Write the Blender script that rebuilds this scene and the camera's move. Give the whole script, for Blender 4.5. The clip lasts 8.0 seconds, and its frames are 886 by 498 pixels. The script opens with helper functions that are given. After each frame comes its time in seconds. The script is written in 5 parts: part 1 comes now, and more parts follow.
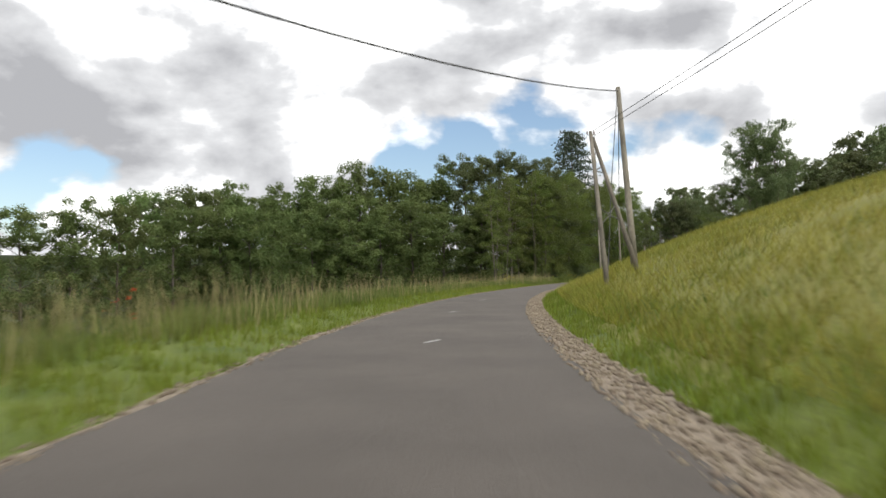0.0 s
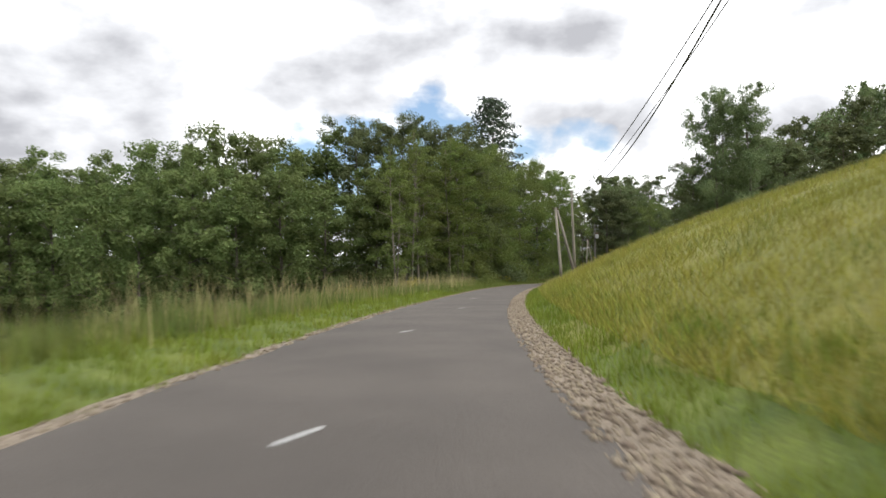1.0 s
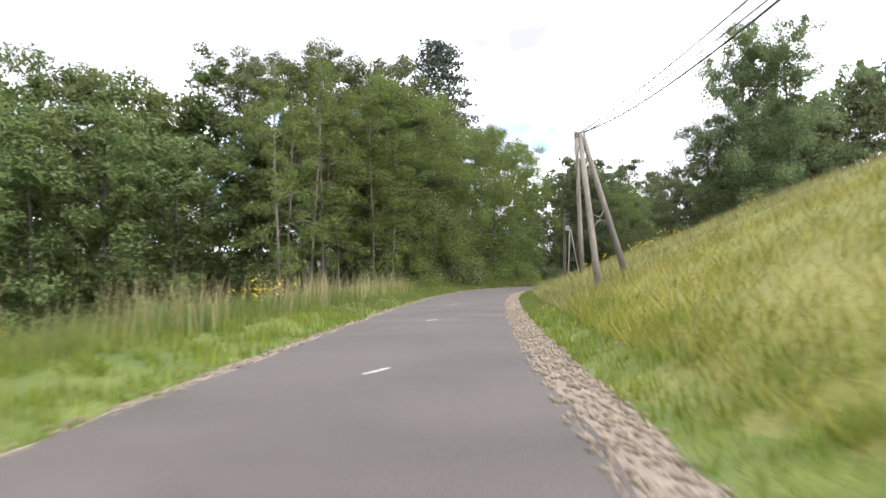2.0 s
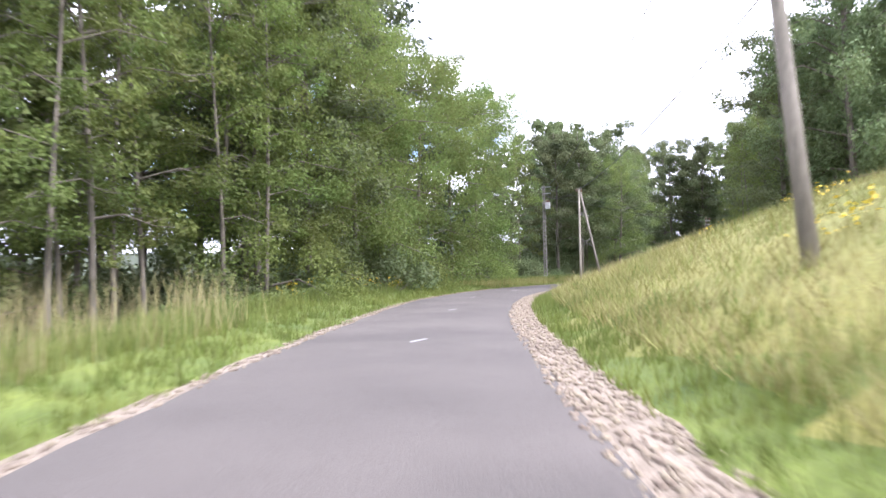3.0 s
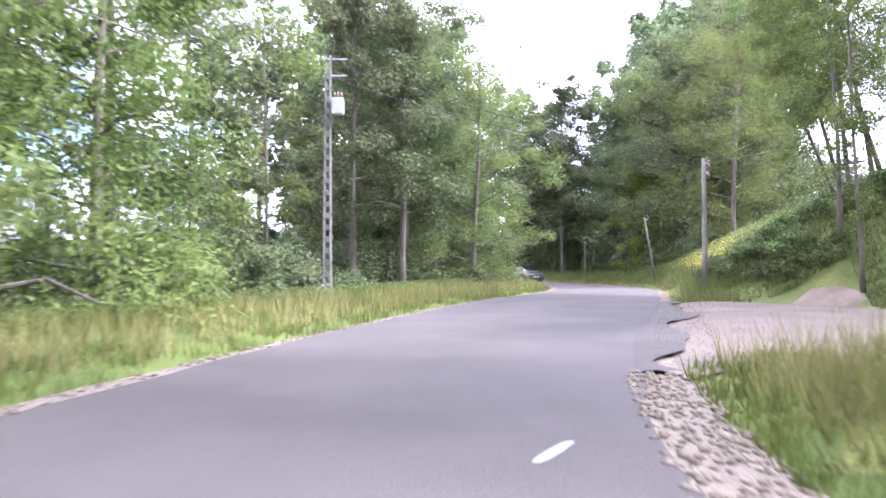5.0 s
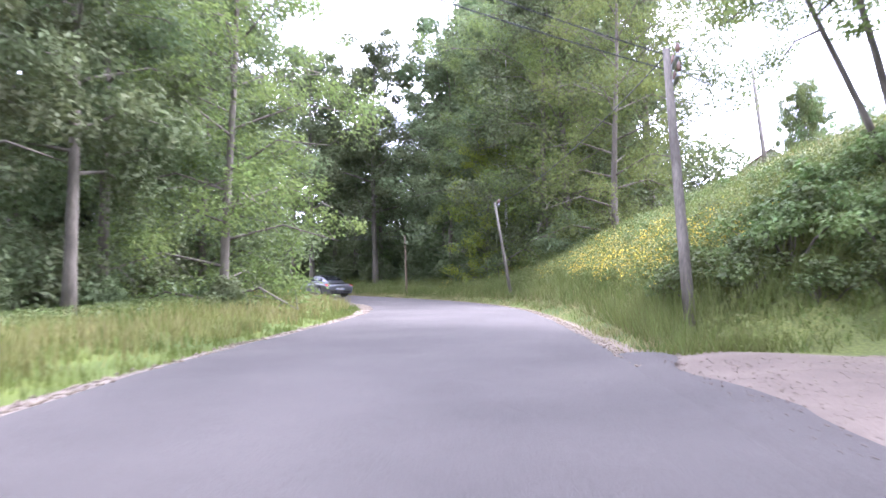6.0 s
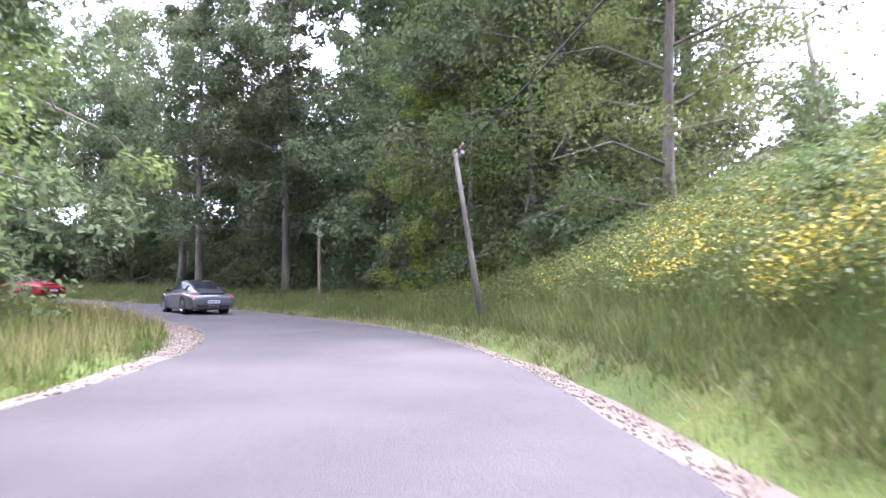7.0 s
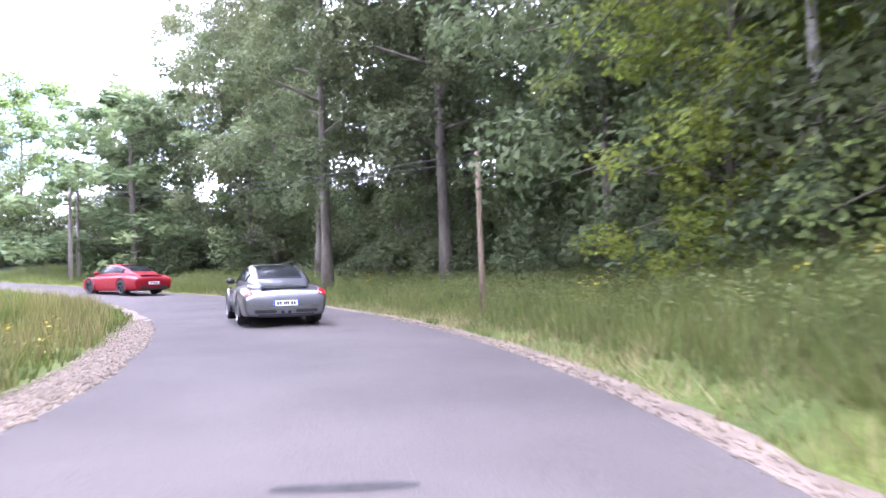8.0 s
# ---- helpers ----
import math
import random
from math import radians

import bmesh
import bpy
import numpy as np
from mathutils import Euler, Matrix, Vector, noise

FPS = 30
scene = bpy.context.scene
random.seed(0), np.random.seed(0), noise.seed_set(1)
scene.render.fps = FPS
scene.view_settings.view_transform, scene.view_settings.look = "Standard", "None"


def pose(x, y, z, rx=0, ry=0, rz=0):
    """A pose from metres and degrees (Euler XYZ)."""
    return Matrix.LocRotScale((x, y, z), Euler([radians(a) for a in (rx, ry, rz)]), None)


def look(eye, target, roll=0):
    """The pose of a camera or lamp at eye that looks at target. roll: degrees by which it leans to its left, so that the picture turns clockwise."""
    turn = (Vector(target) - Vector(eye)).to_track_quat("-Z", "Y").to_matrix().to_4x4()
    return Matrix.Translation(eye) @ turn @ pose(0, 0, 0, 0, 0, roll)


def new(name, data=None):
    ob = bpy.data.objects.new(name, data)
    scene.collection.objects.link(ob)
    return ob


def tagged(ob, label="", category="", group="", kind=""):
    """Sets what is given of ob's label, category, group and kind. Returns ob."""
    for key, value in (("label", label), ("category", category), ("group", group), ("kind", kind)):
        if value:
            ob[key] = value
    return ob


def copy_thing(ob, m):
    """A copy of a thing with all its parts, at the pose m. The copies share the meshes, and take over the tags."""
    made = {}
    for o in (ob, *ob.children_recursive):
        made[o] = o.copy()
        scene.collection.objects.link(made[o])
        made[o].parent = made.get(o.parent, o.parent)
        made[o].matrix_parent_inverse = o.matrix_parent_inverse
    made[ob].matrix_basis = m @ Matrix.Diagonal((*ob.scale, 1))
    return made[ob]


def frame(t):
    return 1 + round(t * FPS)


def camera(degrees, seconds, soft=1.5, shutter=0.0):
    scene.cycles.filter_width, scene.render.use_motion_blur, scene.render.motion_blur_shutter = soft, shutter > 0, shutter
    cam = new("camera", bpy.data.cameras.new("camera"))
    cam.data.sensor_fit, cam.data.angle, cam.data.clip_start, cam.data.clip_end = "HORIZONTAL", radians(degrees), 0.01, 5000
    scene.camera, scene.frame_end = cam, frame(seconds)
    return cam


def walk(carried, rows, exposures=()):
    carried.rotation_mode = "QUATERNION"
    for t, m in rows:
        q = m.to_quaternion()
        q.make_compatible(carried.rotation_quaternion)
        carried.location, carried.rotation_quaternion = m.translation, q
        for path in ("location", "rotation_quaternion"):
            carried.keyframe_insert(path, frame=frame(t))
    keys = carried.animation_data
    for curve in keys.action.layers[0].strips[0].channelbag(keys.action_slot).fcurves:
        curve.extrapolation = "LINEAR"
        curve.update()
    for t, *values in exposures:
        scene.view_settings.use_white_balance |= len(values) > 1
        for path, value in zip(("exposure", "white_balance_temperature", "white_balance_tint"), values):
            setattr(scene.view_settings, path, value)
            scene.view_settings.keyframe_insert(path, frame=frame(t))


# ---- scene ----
FOV = 62.19
cam = camera(FOV, 8.0, soft=1.5, shutter=0.2)


def view(x, y, z, yaw, pitch, roll):
    a, b = radians(yaw), radians(pitch)
    ahead = Vector((-math.sin(a) * math.cos(b), math.cos(a) * math.cos(b), math.sin(b)))
    return look((x, y, z), Vector((x, y, z)) + ahead * 10, roll)


# seconds, eye (x, y, z), yaw to the left, pitch up, roll
PATH = [
    (0.00, 0.00, 0.00, 1.12, 4.02, 2.25, -0.75),
    (0.25, -0.30, 6.98, 1.15, 2.48, 2.34, -0.62),
    (0.50, -0.40, 13.84, 1.17, 0.67, 2.38, -0.53),
    (0.75, -0.25, 20.57, 1.20, -1.54, 2.33, -0.53),
    (1.00, 0.14, 27.16, 1.22, -3.61, 2.24, -0.56),
    (1.25, 0.72, 33.64, 1.25, -5.04, 2.13, -0.54),
    (1.50, 1.44, 40.02, 1.27, -6.10, 2.07, -0.37),
    (1.75, 2.26, 46.30, 1.30, -7.15, 2.10, -0.02),
    (2.00, 3.18, 52.52, 1.32, -8.22, 2.20, 0.16),
    (2.25, 4.22, 58.70, 1.34, -9.25, 2.29, -0.08),
    (2.50, 5.36, 64.83, 1.36, -10.22, 2.29, -0.56),
    (2.75, 6.60, 70.93, 1.39, -11.16, 2.15, -0.99),
    (3.00, 7.93, 76.95, 1.41, -12.11, 1.97, -1.29),
    (3.25, 9.34, 82.85, 1.43, -13.17, 1.85, -1.42),
    (3.50, 10.83, 88.57, 1.46, -14.61, 1.69, -1.45),
    (3.75, 12.44, 94.04, 1.48, -16.62, 1.43, -1.40),
    (4.00, 14.17, 99.20, 1.50, -18.93, 1.24, -1.24),
    (4.25, 16.00, 104.01, 1.51, -21.24, 1.33, -0.90),
    (4.50, 17.91, 108.44, 1.53, -23.64, 1.53, -0.51),
    (4.75, 19.87, 112.51, 1.54, -26.35, 1.66, -0.20),
    (5.00, 21.92, 116.26, 1.56, -29.67, 1.79, -0.03),
    (5.25, 24.13, 119.73, 1.57, -33.74, 2.00, -0.06),
    (5.50, 26.55, 122.98, 1.58, -37.91, 2.22, -0.24),
    (5.75, 29.16, 126.03, 1.60, -41.48, 2.36, -0.49),
    (6.00, 31.91, 128.90, 1.61, -44.36, 2.45, -0.71),
    (6.25, 34.71, 131.58, 1.62, -46.59, 2.55, -0.76),
    (6.50, 37.50, 134.07, 1.64, -48.04, 2.75, -0.59),
    (6.75, 40.20, 136.41, 1.65, -48.54, 3.05, -0.22),
    (7.00, 42.82, 138.67, 1.67, -47.81, 3.17, 0.16),
    (7.25, 45.36, 141.00, 1.69, -45.63, 2.84, 0.31),
    (7.50, 47.85, 143.50, 1.70, -42.08, 2.35, 0.11),
    (7.75, 50.25, 146.31, 1.72, -37.37, 2.01, -0.50),
    (8.00, 52.51, 149.48, 1.74, -32.06, 1.80, -1.34),
]
walk(cam, [(r[0], view(*r[1:])) for r in PATH],
     exposures=[(0.0, 0.05, 6450, 9), (1.0, 0.3, 6350, 10), (1.7, 0.75, 6150, 13), (2.8, 1.65, 5700, 21), (3.5, 2.0, 5550, 26), (4.7, 2.5, 5400, 30), (6.0, 2.65, 5250, 31), (7.0, 2.62, 5250, 33), (8.0, 3.3, 5320, 36)])

# ---- sky and sun ----
SUN_EL, SUN_AZ = 46.0, 128.0
world = bpy.data.worlds.new("sky")
scene.world = world
world.use_nodes = True
wt = world.node_tree
wt.nodes.clear()


def wnode(kind, **values):
    n = wt.nodes.new(kind)
    for k, v in values.items():
        n.inputs[k].default_value = v
    return n


sky = wt.nodes.new("ShaderNodeTexSky")
sky.sky_type, sky.sun_disc = "NISHITA", False
sky.sun_elevation, sky.sun_rotation = radians(SUN_EL), radians(SUN_AZ)
coord = wt.nodes.new("ShaderNodeTexCoord")
deck = wt.nodes.new("ShaderNodeMapping")
deck.inputs["Scale"].default_value = (1.0, 1.0, 1.7)
deck.inputs["Location"].default_value = (0.35, 2.1, 0.6)
wt.links.new(coord.outputs["Generated"], deck.inputs[0])


def ramp(tree, source, stops):
    n = tree.nodes.new("ShaderNodeValToRGB")
    e = n.color_ramp.elements
    while len(e) < len(stops):
        e.new(0.5)
    for el, (at, c) in zip(e, stops):
        el.position, el.color = at, (*c, 1)
    tree.links.new(source, n.inputs[0])
    return n


big = wnode("ShaderNodeTexNoise", Scale=2.1, Detail=8.0, Roughness=0.5, Distortion=0.1)
small = wnode("ShaderNodeTexNoise", Scale=4.6, Detail=9.0, Roughness=0.5, Distortion=0.1)
for n in (big, small):
    wt.links.new(deck.outputs[0], n.inputs["Vector"])
total = wt.nodes.new("ShaderNodeMath")
blend = wt.nodes.new("ShaderNodeMath")
blend.operation = "MULTIPLY_ADD"
blend.inputs[1].default_value = 0.5
half = wt.nodes.new("ShaderNodeMath")
half.operation = "MULTIPLY"
half.inputs[1].default_value = 0.5
wt.links.new(small.outputs["Fac"], half.inputs[0])
wt.links.new(big.outputs["Fac"], blend.inputs[0])
wt.links.new(half.outputs[0], blend.inputs[2])
wt.links.new(blend.outputs[0], total.inputs[0])
total.inputs[1].default_value = 0.06
for gap, inner, outer_edge, depth in (((0.066, 0.98, 0.188), 0.9995, 0.990, 0.21), ((-0.086, 0.984, 0.150), 0.9995, 0.994, 0.19), ((-0.524, 0.844, 0.100), 0.9995, 0.994, 0.15), ((0.231, 0.962, 0.147), 0.9995, 0.994, 0.19)):
    dot = wt.nodes.new("ShaderNodeVectorMath")          # gaps of blue low over the wood
    dot.operation = "DOT_PRODUCT"
    dot.inputs[1].default_value = Vector(gap).normalized()
    wt.links.new(coord.outputs["Generated"], dot.inputs[0])
    fall_off = wt.nodes.new("ShaderNodeMapRange")
    fall_off.interpolation_type = "SMOOTHSTEP"
    for key, value in (("From Min", outer_edge), ("From Max", inner), ("To Min", 0.0), ("To Max", -depth)):
        fall_off.inputs[key].default_value = value
    wt.links.new(dot.outputs["Value"], fall_off.inputs["Value"])
    more = wt.nodes.new("ShaderNodeMath")
    wt.links.new(total.outputs[0], more.inputs[0])
    wt.links.new(fall_off.outputs[0], more.inputs[1])
    total = more
cover = ramp(wt, total.outputs[0], [(0.355, (0, 0, 0)), (0.40, (1, 1, 1))])
shade = ramp(wt, small.outputs["Fac"], [(0.365, (3.4, 3.4, 3.55)), (0.468, (5.8, 5.8, 5.9)), (0.54, (11.2, 11.1, 11.0))])
mixer = wt.nodes.new("ShaderNodeMixRGB")
wt.links.new(cover.outputs[0], mixer.inputs[0])
wt.links.new(sky.outputs[0], mixer.inputs[1])
wt.links.new(shade.outputs[0], mixer.inputs[2])
bg = wt.nodes.new("ShaderNodeBackground")
bg.inputs["Strength"].default_value = 0.14
wt.links.new(mixer.outputs[0], bg.inputs["Color"])
wout = wt.nodes.new("ShaderNodeOutputWorld")
wt.links.new(bg.outputs[0], wout.inputs["Surface"])

sun = new("sun", bpy.data.lights.new("sun", "SUN"))
sun.data.energy, sun.data.angle, sun.data.color = 2.5, radians(12), (1.0, 0.95, 0.86)
sa, se = radians(SUN_AZ), radians(SUN_EL)
sun_way = Vector((math.sin(sa) * math.cos(se), math.cos(sa) * math.cos(se), math.sin(se)))
sun.matrix_world = look(sun_way * 200, (0, 0, 0))


# ---- materials ----
def material(name, a, b, scale=6.0, rough=0.8, bump=0.0, bump_scale=60.0, metallic=0.0, fine=0.25, vary=0.0, island=0.0, translucent=0.0, coat=0.0, stretch=(1, 1, 1), spec=0.5):
    m = bpy.data.materials.new(name)
    m.use_nodes = True
    t = m.node_tree
    p = t.nodes["Principled BSDF"]
    p.inputs["Roughness"].default_value, p.inputs["Metallic"].default_value = rough, metallic
    p.inputs["Coat Weight"].default_value = coat
    p.inputs["Coat Roughness"].default_value = 0.05
    p.inputs["Specular IOR Level"].default_value = spec
    tc = t.nodes.new("ShaderNodeTexCoord")
    mp = t.nodes.new("ShaderNodeMapping")
    mp.inputs["Scale"].default_value = stretch
    t.links.new(tc.outputs["Object"], mp.inputs[0])

    def noise_at(s, detail):
        n = t.nodes.new("ShaderNodeTexNoise")
        n.inputs["Scale"].default_value, n.inputs["Detail"].default_value = s, detail
        t.links.new(mp.outputs[0], n.inputs["Vector"])
        return n

    n1, n2 = noise_at(scale, 5), noise_at(bump_scale, 4)
    r = ramp(t, n1.outputs["Fac"], [(0.32, a), (0.68, b)])
    colour = r.outputs[0]
    if fine:
        r2 = ramp(t, n2.outputs["Fac"], [(0.3, (1 - fine,) * 3), (0.7, (1 + fine,) * 3)])
        mul = t.nodes.new("ShaderNodeMixRGB")
        mul.blend_type = "MULTIPLY"
        mul.inputs[0].default_value = 1.0
        t.links.new(colour, mul.inputs[1])
        t.links.new(r2.outputs[0], mul.inputs[2])
        colour = mul.outputs[0]
    for amount, source in ((vary, "ObjectInfo"), (island, "Geometry")):
        if not amount:
            continue
        info = t.nodes.new("ShaderNodeObjectInfo" if source == "ObjectInfo" else "ShaderNodeNewGeometry")
        value = info.outputs["Random" if source == "ObjectInfo" else "Random Per Island"]
        hs = t.nodes.new("ShaderNodeHueSaturation")
        for key, lo, hi in (("Hue", 0.5 - amount * 0.025, 0.5 + amount * 0.05), ("Value", 1 - amount * 0.6, 1 + amount * 0.6)):
            mr = t.nodes.new("ShaderNodeMapRange")
            mr.inputs["To Min"].default_value, mr.inputs["To Max"].default_value = lo, hi
            t.links.new(value, mr.inputs["Value"])
            t.links.new(mr.outputs[0], hs.inputs[key])
        t.links.new(colour, hs.inputs["Color"])
        colour = hs.outputs[0]
    t.links.new(colour, p.inputs["Base Color"])
    if bump:
        bn = t.nodes.new("ShaderNodeBump")
        bn.inputs["Strength"].default_value, bn.inputs["Distance"].default_value = bump, 0.02
        t.links.new(n2.outputs["Fac"], bn.inputs["Height"])
        t.links.new(bn.outputs[0], p.inputs["Normal"])
    if translucent:
        tr = t.nodes.new("ShaderNodeBsdfTranslucent")
        t.links.new(colour, tr.inputs["Color"])
        mx = t.nodes.new("ShaderNodeMixShader")
        mx.inputs[0].default_value = translucent
        t.links.new(p.outputs[0], mx.inputs[1])
        t.links.new(tr.outputs[0], mx.inputs[2])
        t.links.new(mx.outputs[0], t.nodes["Material Output"].inputs["Surface"])
    return m


M_ASPHALT = material("asphalt", (0.062, 0.053, 0.046), (0.090, 0.077, 0.067), 0.45, 0.9, 0.6, 70, fine=0.3)
M_PAINT = material("worn_road_paint", (0.22, 0.22, 0.215), (0.42, 0.42, 0.41), 9, 0.8, 0.2, 120)
M_TAR = material("tar_seam", (0.024, 0.023, 0.022), (0.04, 0.038, 0.036), 5, 1.0, 0.2, 100)
M_GRAVEL = material("gravel_bed", (0.165, 0.132, 0.097), (0.24, 0.197, 0.148), 5, 0.95, 1.0, 45, fine=0.45)
M_STONE = material("limestone_chips", (0.165, 0.128, 0.092), (0.225, 0.182, 0.135), 3, 0.9, 0.3, 60, island=0.4)
M_VERGE = material("verge_turf", (0.055, 0.085, 0.008), (0.112, 0.138, 0.016), 0.8, 0.95, 0.8, 25, fine=0.4)
M_MEADOW = material("meadow_turf", (0.118, 0.13, 0.022), (0.19, 0.178, 0.04), 0.25, 0.95, 0.9, 22, fine=0.4)
# Darkest ground tone; also laid on the treeless slope left of the start
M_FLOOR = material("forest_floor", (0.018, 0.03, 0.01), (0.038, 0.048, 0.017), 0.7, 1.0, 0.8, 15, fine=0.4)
M_APRON = material("dusty_asphalt", (0.118, 0.091, 0.068), (0.178, 0.139, 0.106), 0.8, 0.95, 0.5, 60, fine=0.3)
M_DIRT = material("bare_earth", (0.14, 0.108, 0.078), (0.23, 0.182, 0.135), 1.5, 1.0, 0.7, 40, fine=0.3)
M_BLADE = material("green_grass_blades", (0.09, 0.121, 0.017), (0.162, 0.179, 0.034), 0.5, 0.7, fine=0, island=0.5, translucent=0.35)
# Same verge grass; stronger camera saturation without haze is put into this colour
M_BLADE_VIVID = material("vivid_grass_blades", (0.118, 0.162, 0.012), (0.205, 0.232, 0.026), 0.5, 0.7, fine=0, island=0.5, translucent=0.4)
M_WEED = material("dull_green_weeds", (0.088, 0.118, 0.022), (0.165, 0.183, 0.042), 0.5, 0.75, fine=0, island=0.5, translucent=0.3)
M_BANK = material("bank_turf", (0.074, 0.095, 0.02), (0.14, 0.153, 0.036), 0.9, 0.95, 0.8, 25, fine=0.4)
M_HAY = material("dry_meadow_stalks", (0.165, 0.161, 0.045), (0.264, 0.227, 0.088), 0.18, 0.75, fine=0, island=0.5, translucent=0.3)
# More saturated yellow-green than M_HAY, for the first stretch only
M_HAY_GREEN = material("yellow_green_meadow_stalks", (0.182, 0.182, 0.022), (0.285, 0.25, 0.045), 0.18, 0.75, fine=0, island=0.5, translucent=0.35)
M_SEED = material("pale_seed_heads", (0.20, 0.18, 0.07), (0.38, 0.32, 0.16), 0.7, 0.8, fine=0, island=0.4, translucent=0.25)
M_POPPY = material("red_petals", (0.55, 0.01, 0.01), (0.65, 0.03, 0.02), 2, 0.6, fine=0, island=0.2, translucent=0.2)
M_PETAL = material("yellow_petals", (0.5, 0.36, 0.012), (0.62, 0.47, 0.03), 2, 0.6, fine=0, island=0.3, translucent=0.2)
M_BARK = material("grey_bark", (0.07, 0.06, 0.045), (0.16, 0.14, 0.11), 2.5, 0.95, 0.9, 18, stretch=(1, 1, 0.25))
M_BIRCH = material("pale_birch_bark", (0.24, 0.225, 0.2), (0.42, 0.4, 0.37), 2.0, 0.85, 0.5, 14, stretch=(1, 1, 2.5))
M_LEAF = material("broad_leaves", (0.094, 0.121, 0.052), (0.152, 0.173, 0.072), 0.35, 0.68, fine=0, vary=0.5, island=0.28, translucent=0.42, spec=0.3)
M_LEAF_LIGHT = material("light_leaves", (0.115, 0.153, 0.039), (0.182, 0.208, 0.055), 0.35, 0.68, fine=0, vary=0.4, island=0.28, translucent=0.52, spec=0.3)
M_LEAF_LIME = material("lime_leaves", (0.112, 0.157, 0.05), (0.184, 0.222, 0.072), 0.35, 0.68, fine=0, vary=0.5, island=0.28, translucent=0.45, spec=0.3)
M_LEAF_FRESH = material("fresh_sycamore_leaves", (0.17, 0.215, 0.03), (0.25, 0.285, 0.045), 0.35, 0.65, fine=0, vary=0.2, island=0.3, translucent=0.6, spec=0.3)
M_LEAF_MAPLE = material("maple_leaves", (0.118, 0.152, 0.042), (0.182, 0.208, 0.060), 0.35, 0.65, fine=0, vary=0.3, island=0.3, translucent=0.62, spec=0.3)
M_NEEDLE = material("dark_needles", (0.030, 0.045, 0.026), (0.058, 0.076, 0.040), 0.5, 0.6, fine=0, vary=0.3, island=0.4, translucent=0.15)
M_BRAMBLE = material("bramble_leaves", (0.085, 0.122, 0.03), (0.15, 0.182, 0.048), 0.5, 0.6, fine=0, vary=0.4, island=0.45, translucent=0.35)
M_POLE = material("weathered_pole_wood", (0.102, 0.09, 0.073), (0.212, 0.187, 0.153), 3, 0.9, 0.6, 30, stretch=(1, 1, 0.12), vary=0.3)
M_HERB = material("yellow_green_weeds", (0.11, 0.138, 0.03), (0.188, 0.205, 0.057), 0.6, 0.65, fine=0, island=0.5, translucent=0.4)
M_POLE_BROWN = material("brown_pole_wood", (0.155, 0.115, 0.075), (0.27, 0.208, 0.142), 3, 0.9, 0.6, 30, stretch=(1, 1, 0.12))
M_CONCRETE = material("pole_concrete", (0.135, 0.125, 0.11), (0.21, 0.195, 0.175), 1.2, 0.9, 0.4, 40)
M_STEEL = material("galvanised_steel", (0.26, 0.265, 0.27), (0.38, 0.385, 0.39), 4, 0.45, 0.05, 50, metallic=0.9)
M_IRON = material("weathered_iron", (0.09, 0.085, 0.08), (0.15, 0.14, 0.13), 5, 0.75, 0.1, 60, metallic=0.2)
M_BOX = material("painted_metal_box", (0.36, 0.365, 0.365), (0.46, 0.465, 0.465), 3, 0.5, 0.05, 40)
M_CABLE = material("black_cable", (0.012, 0.012, 0.013), (0.03, 0.03, 0.03), 5, 0.6, fine=0)
M_PORCELAIN = material("insulator_glaze", (0.10, 0.06, 0.04), (0.18, 0.11, 0.08), 5, 0.25, fine=0)
M_TILE = material("roof_tiles", (0.16, 0.105, 0.08), (0.25, 0.18, 0.14), 2.0, 0.9, 0.6, 12)
M_PLASTER = material("house_plaster", (0.36, 0.33, 0.28), (0.46, 0.42, 0.36), 1.0, 0.9, 0.2, 30)


# ---- mesh helpers ----
def link_mesh(name, verts, faces, mats, parent=None, label="", smooth=False, slots=None):
    me = bpy.data.meshes.new(name)
    verts = np.asarray(verts, np.float32).reshape(-1, 3)
    if isinstance(faces, np.ndarray):
        nf, k = faces.shape
        me.vertices.add(len(verts))
        me.vertices.foreach_set("co", verts.ravel())
        me.loops.add(nf * k)
        me.loops.foreach_set("vertex_index", faces.astype(np.int32).ravel())
        me.polygons.add(nf)
        me.polygons.foreach_set("loop_start", np.arange(0, nf * k, k, dtype=np.int32))
        me.update(calc_edges=True)
    else:
        me.from_pydata([tuple(map(float, v)) for v in verts], [], [tuple(int(i) for i in f) for f in faces])
    me.validate()
    for mat in mats if isinstance(mats, (list, tuple)) else [mats]:
        me.materials.append(mat)
    if slots is not None:
        me.polygons.foreach_set("material_index", np.asarray(slots, np.int32))
    if smooth:
        me.polygons.foreach_set("use_smooth", np.ones(len(me.polygons), bool))
    me.update()
    ob = new(name, me)
    if parent is not None:
        ob.parent = parent
    if label:
        tagged(ob, label)
    return ob


def part(name, bm, mat, parent, label="", smooth=False):
    me = bpy.data.meshes.new(name)
    bm.normal_update()
    bm.to_mesh(me)
    bm.free()
    for m in mat if isinstance(mat, (list, tuple)) else [mat]:
        me.materials.append(m)
    if smooth:
        me.polygons.foreach_set("use_smooth", np.ones(len(me.polygons), bool))
    ob = new(name, me)
    if parent is not None:
        ob.parent = parent
    if label:
        tagged(ob, label)
    return ob


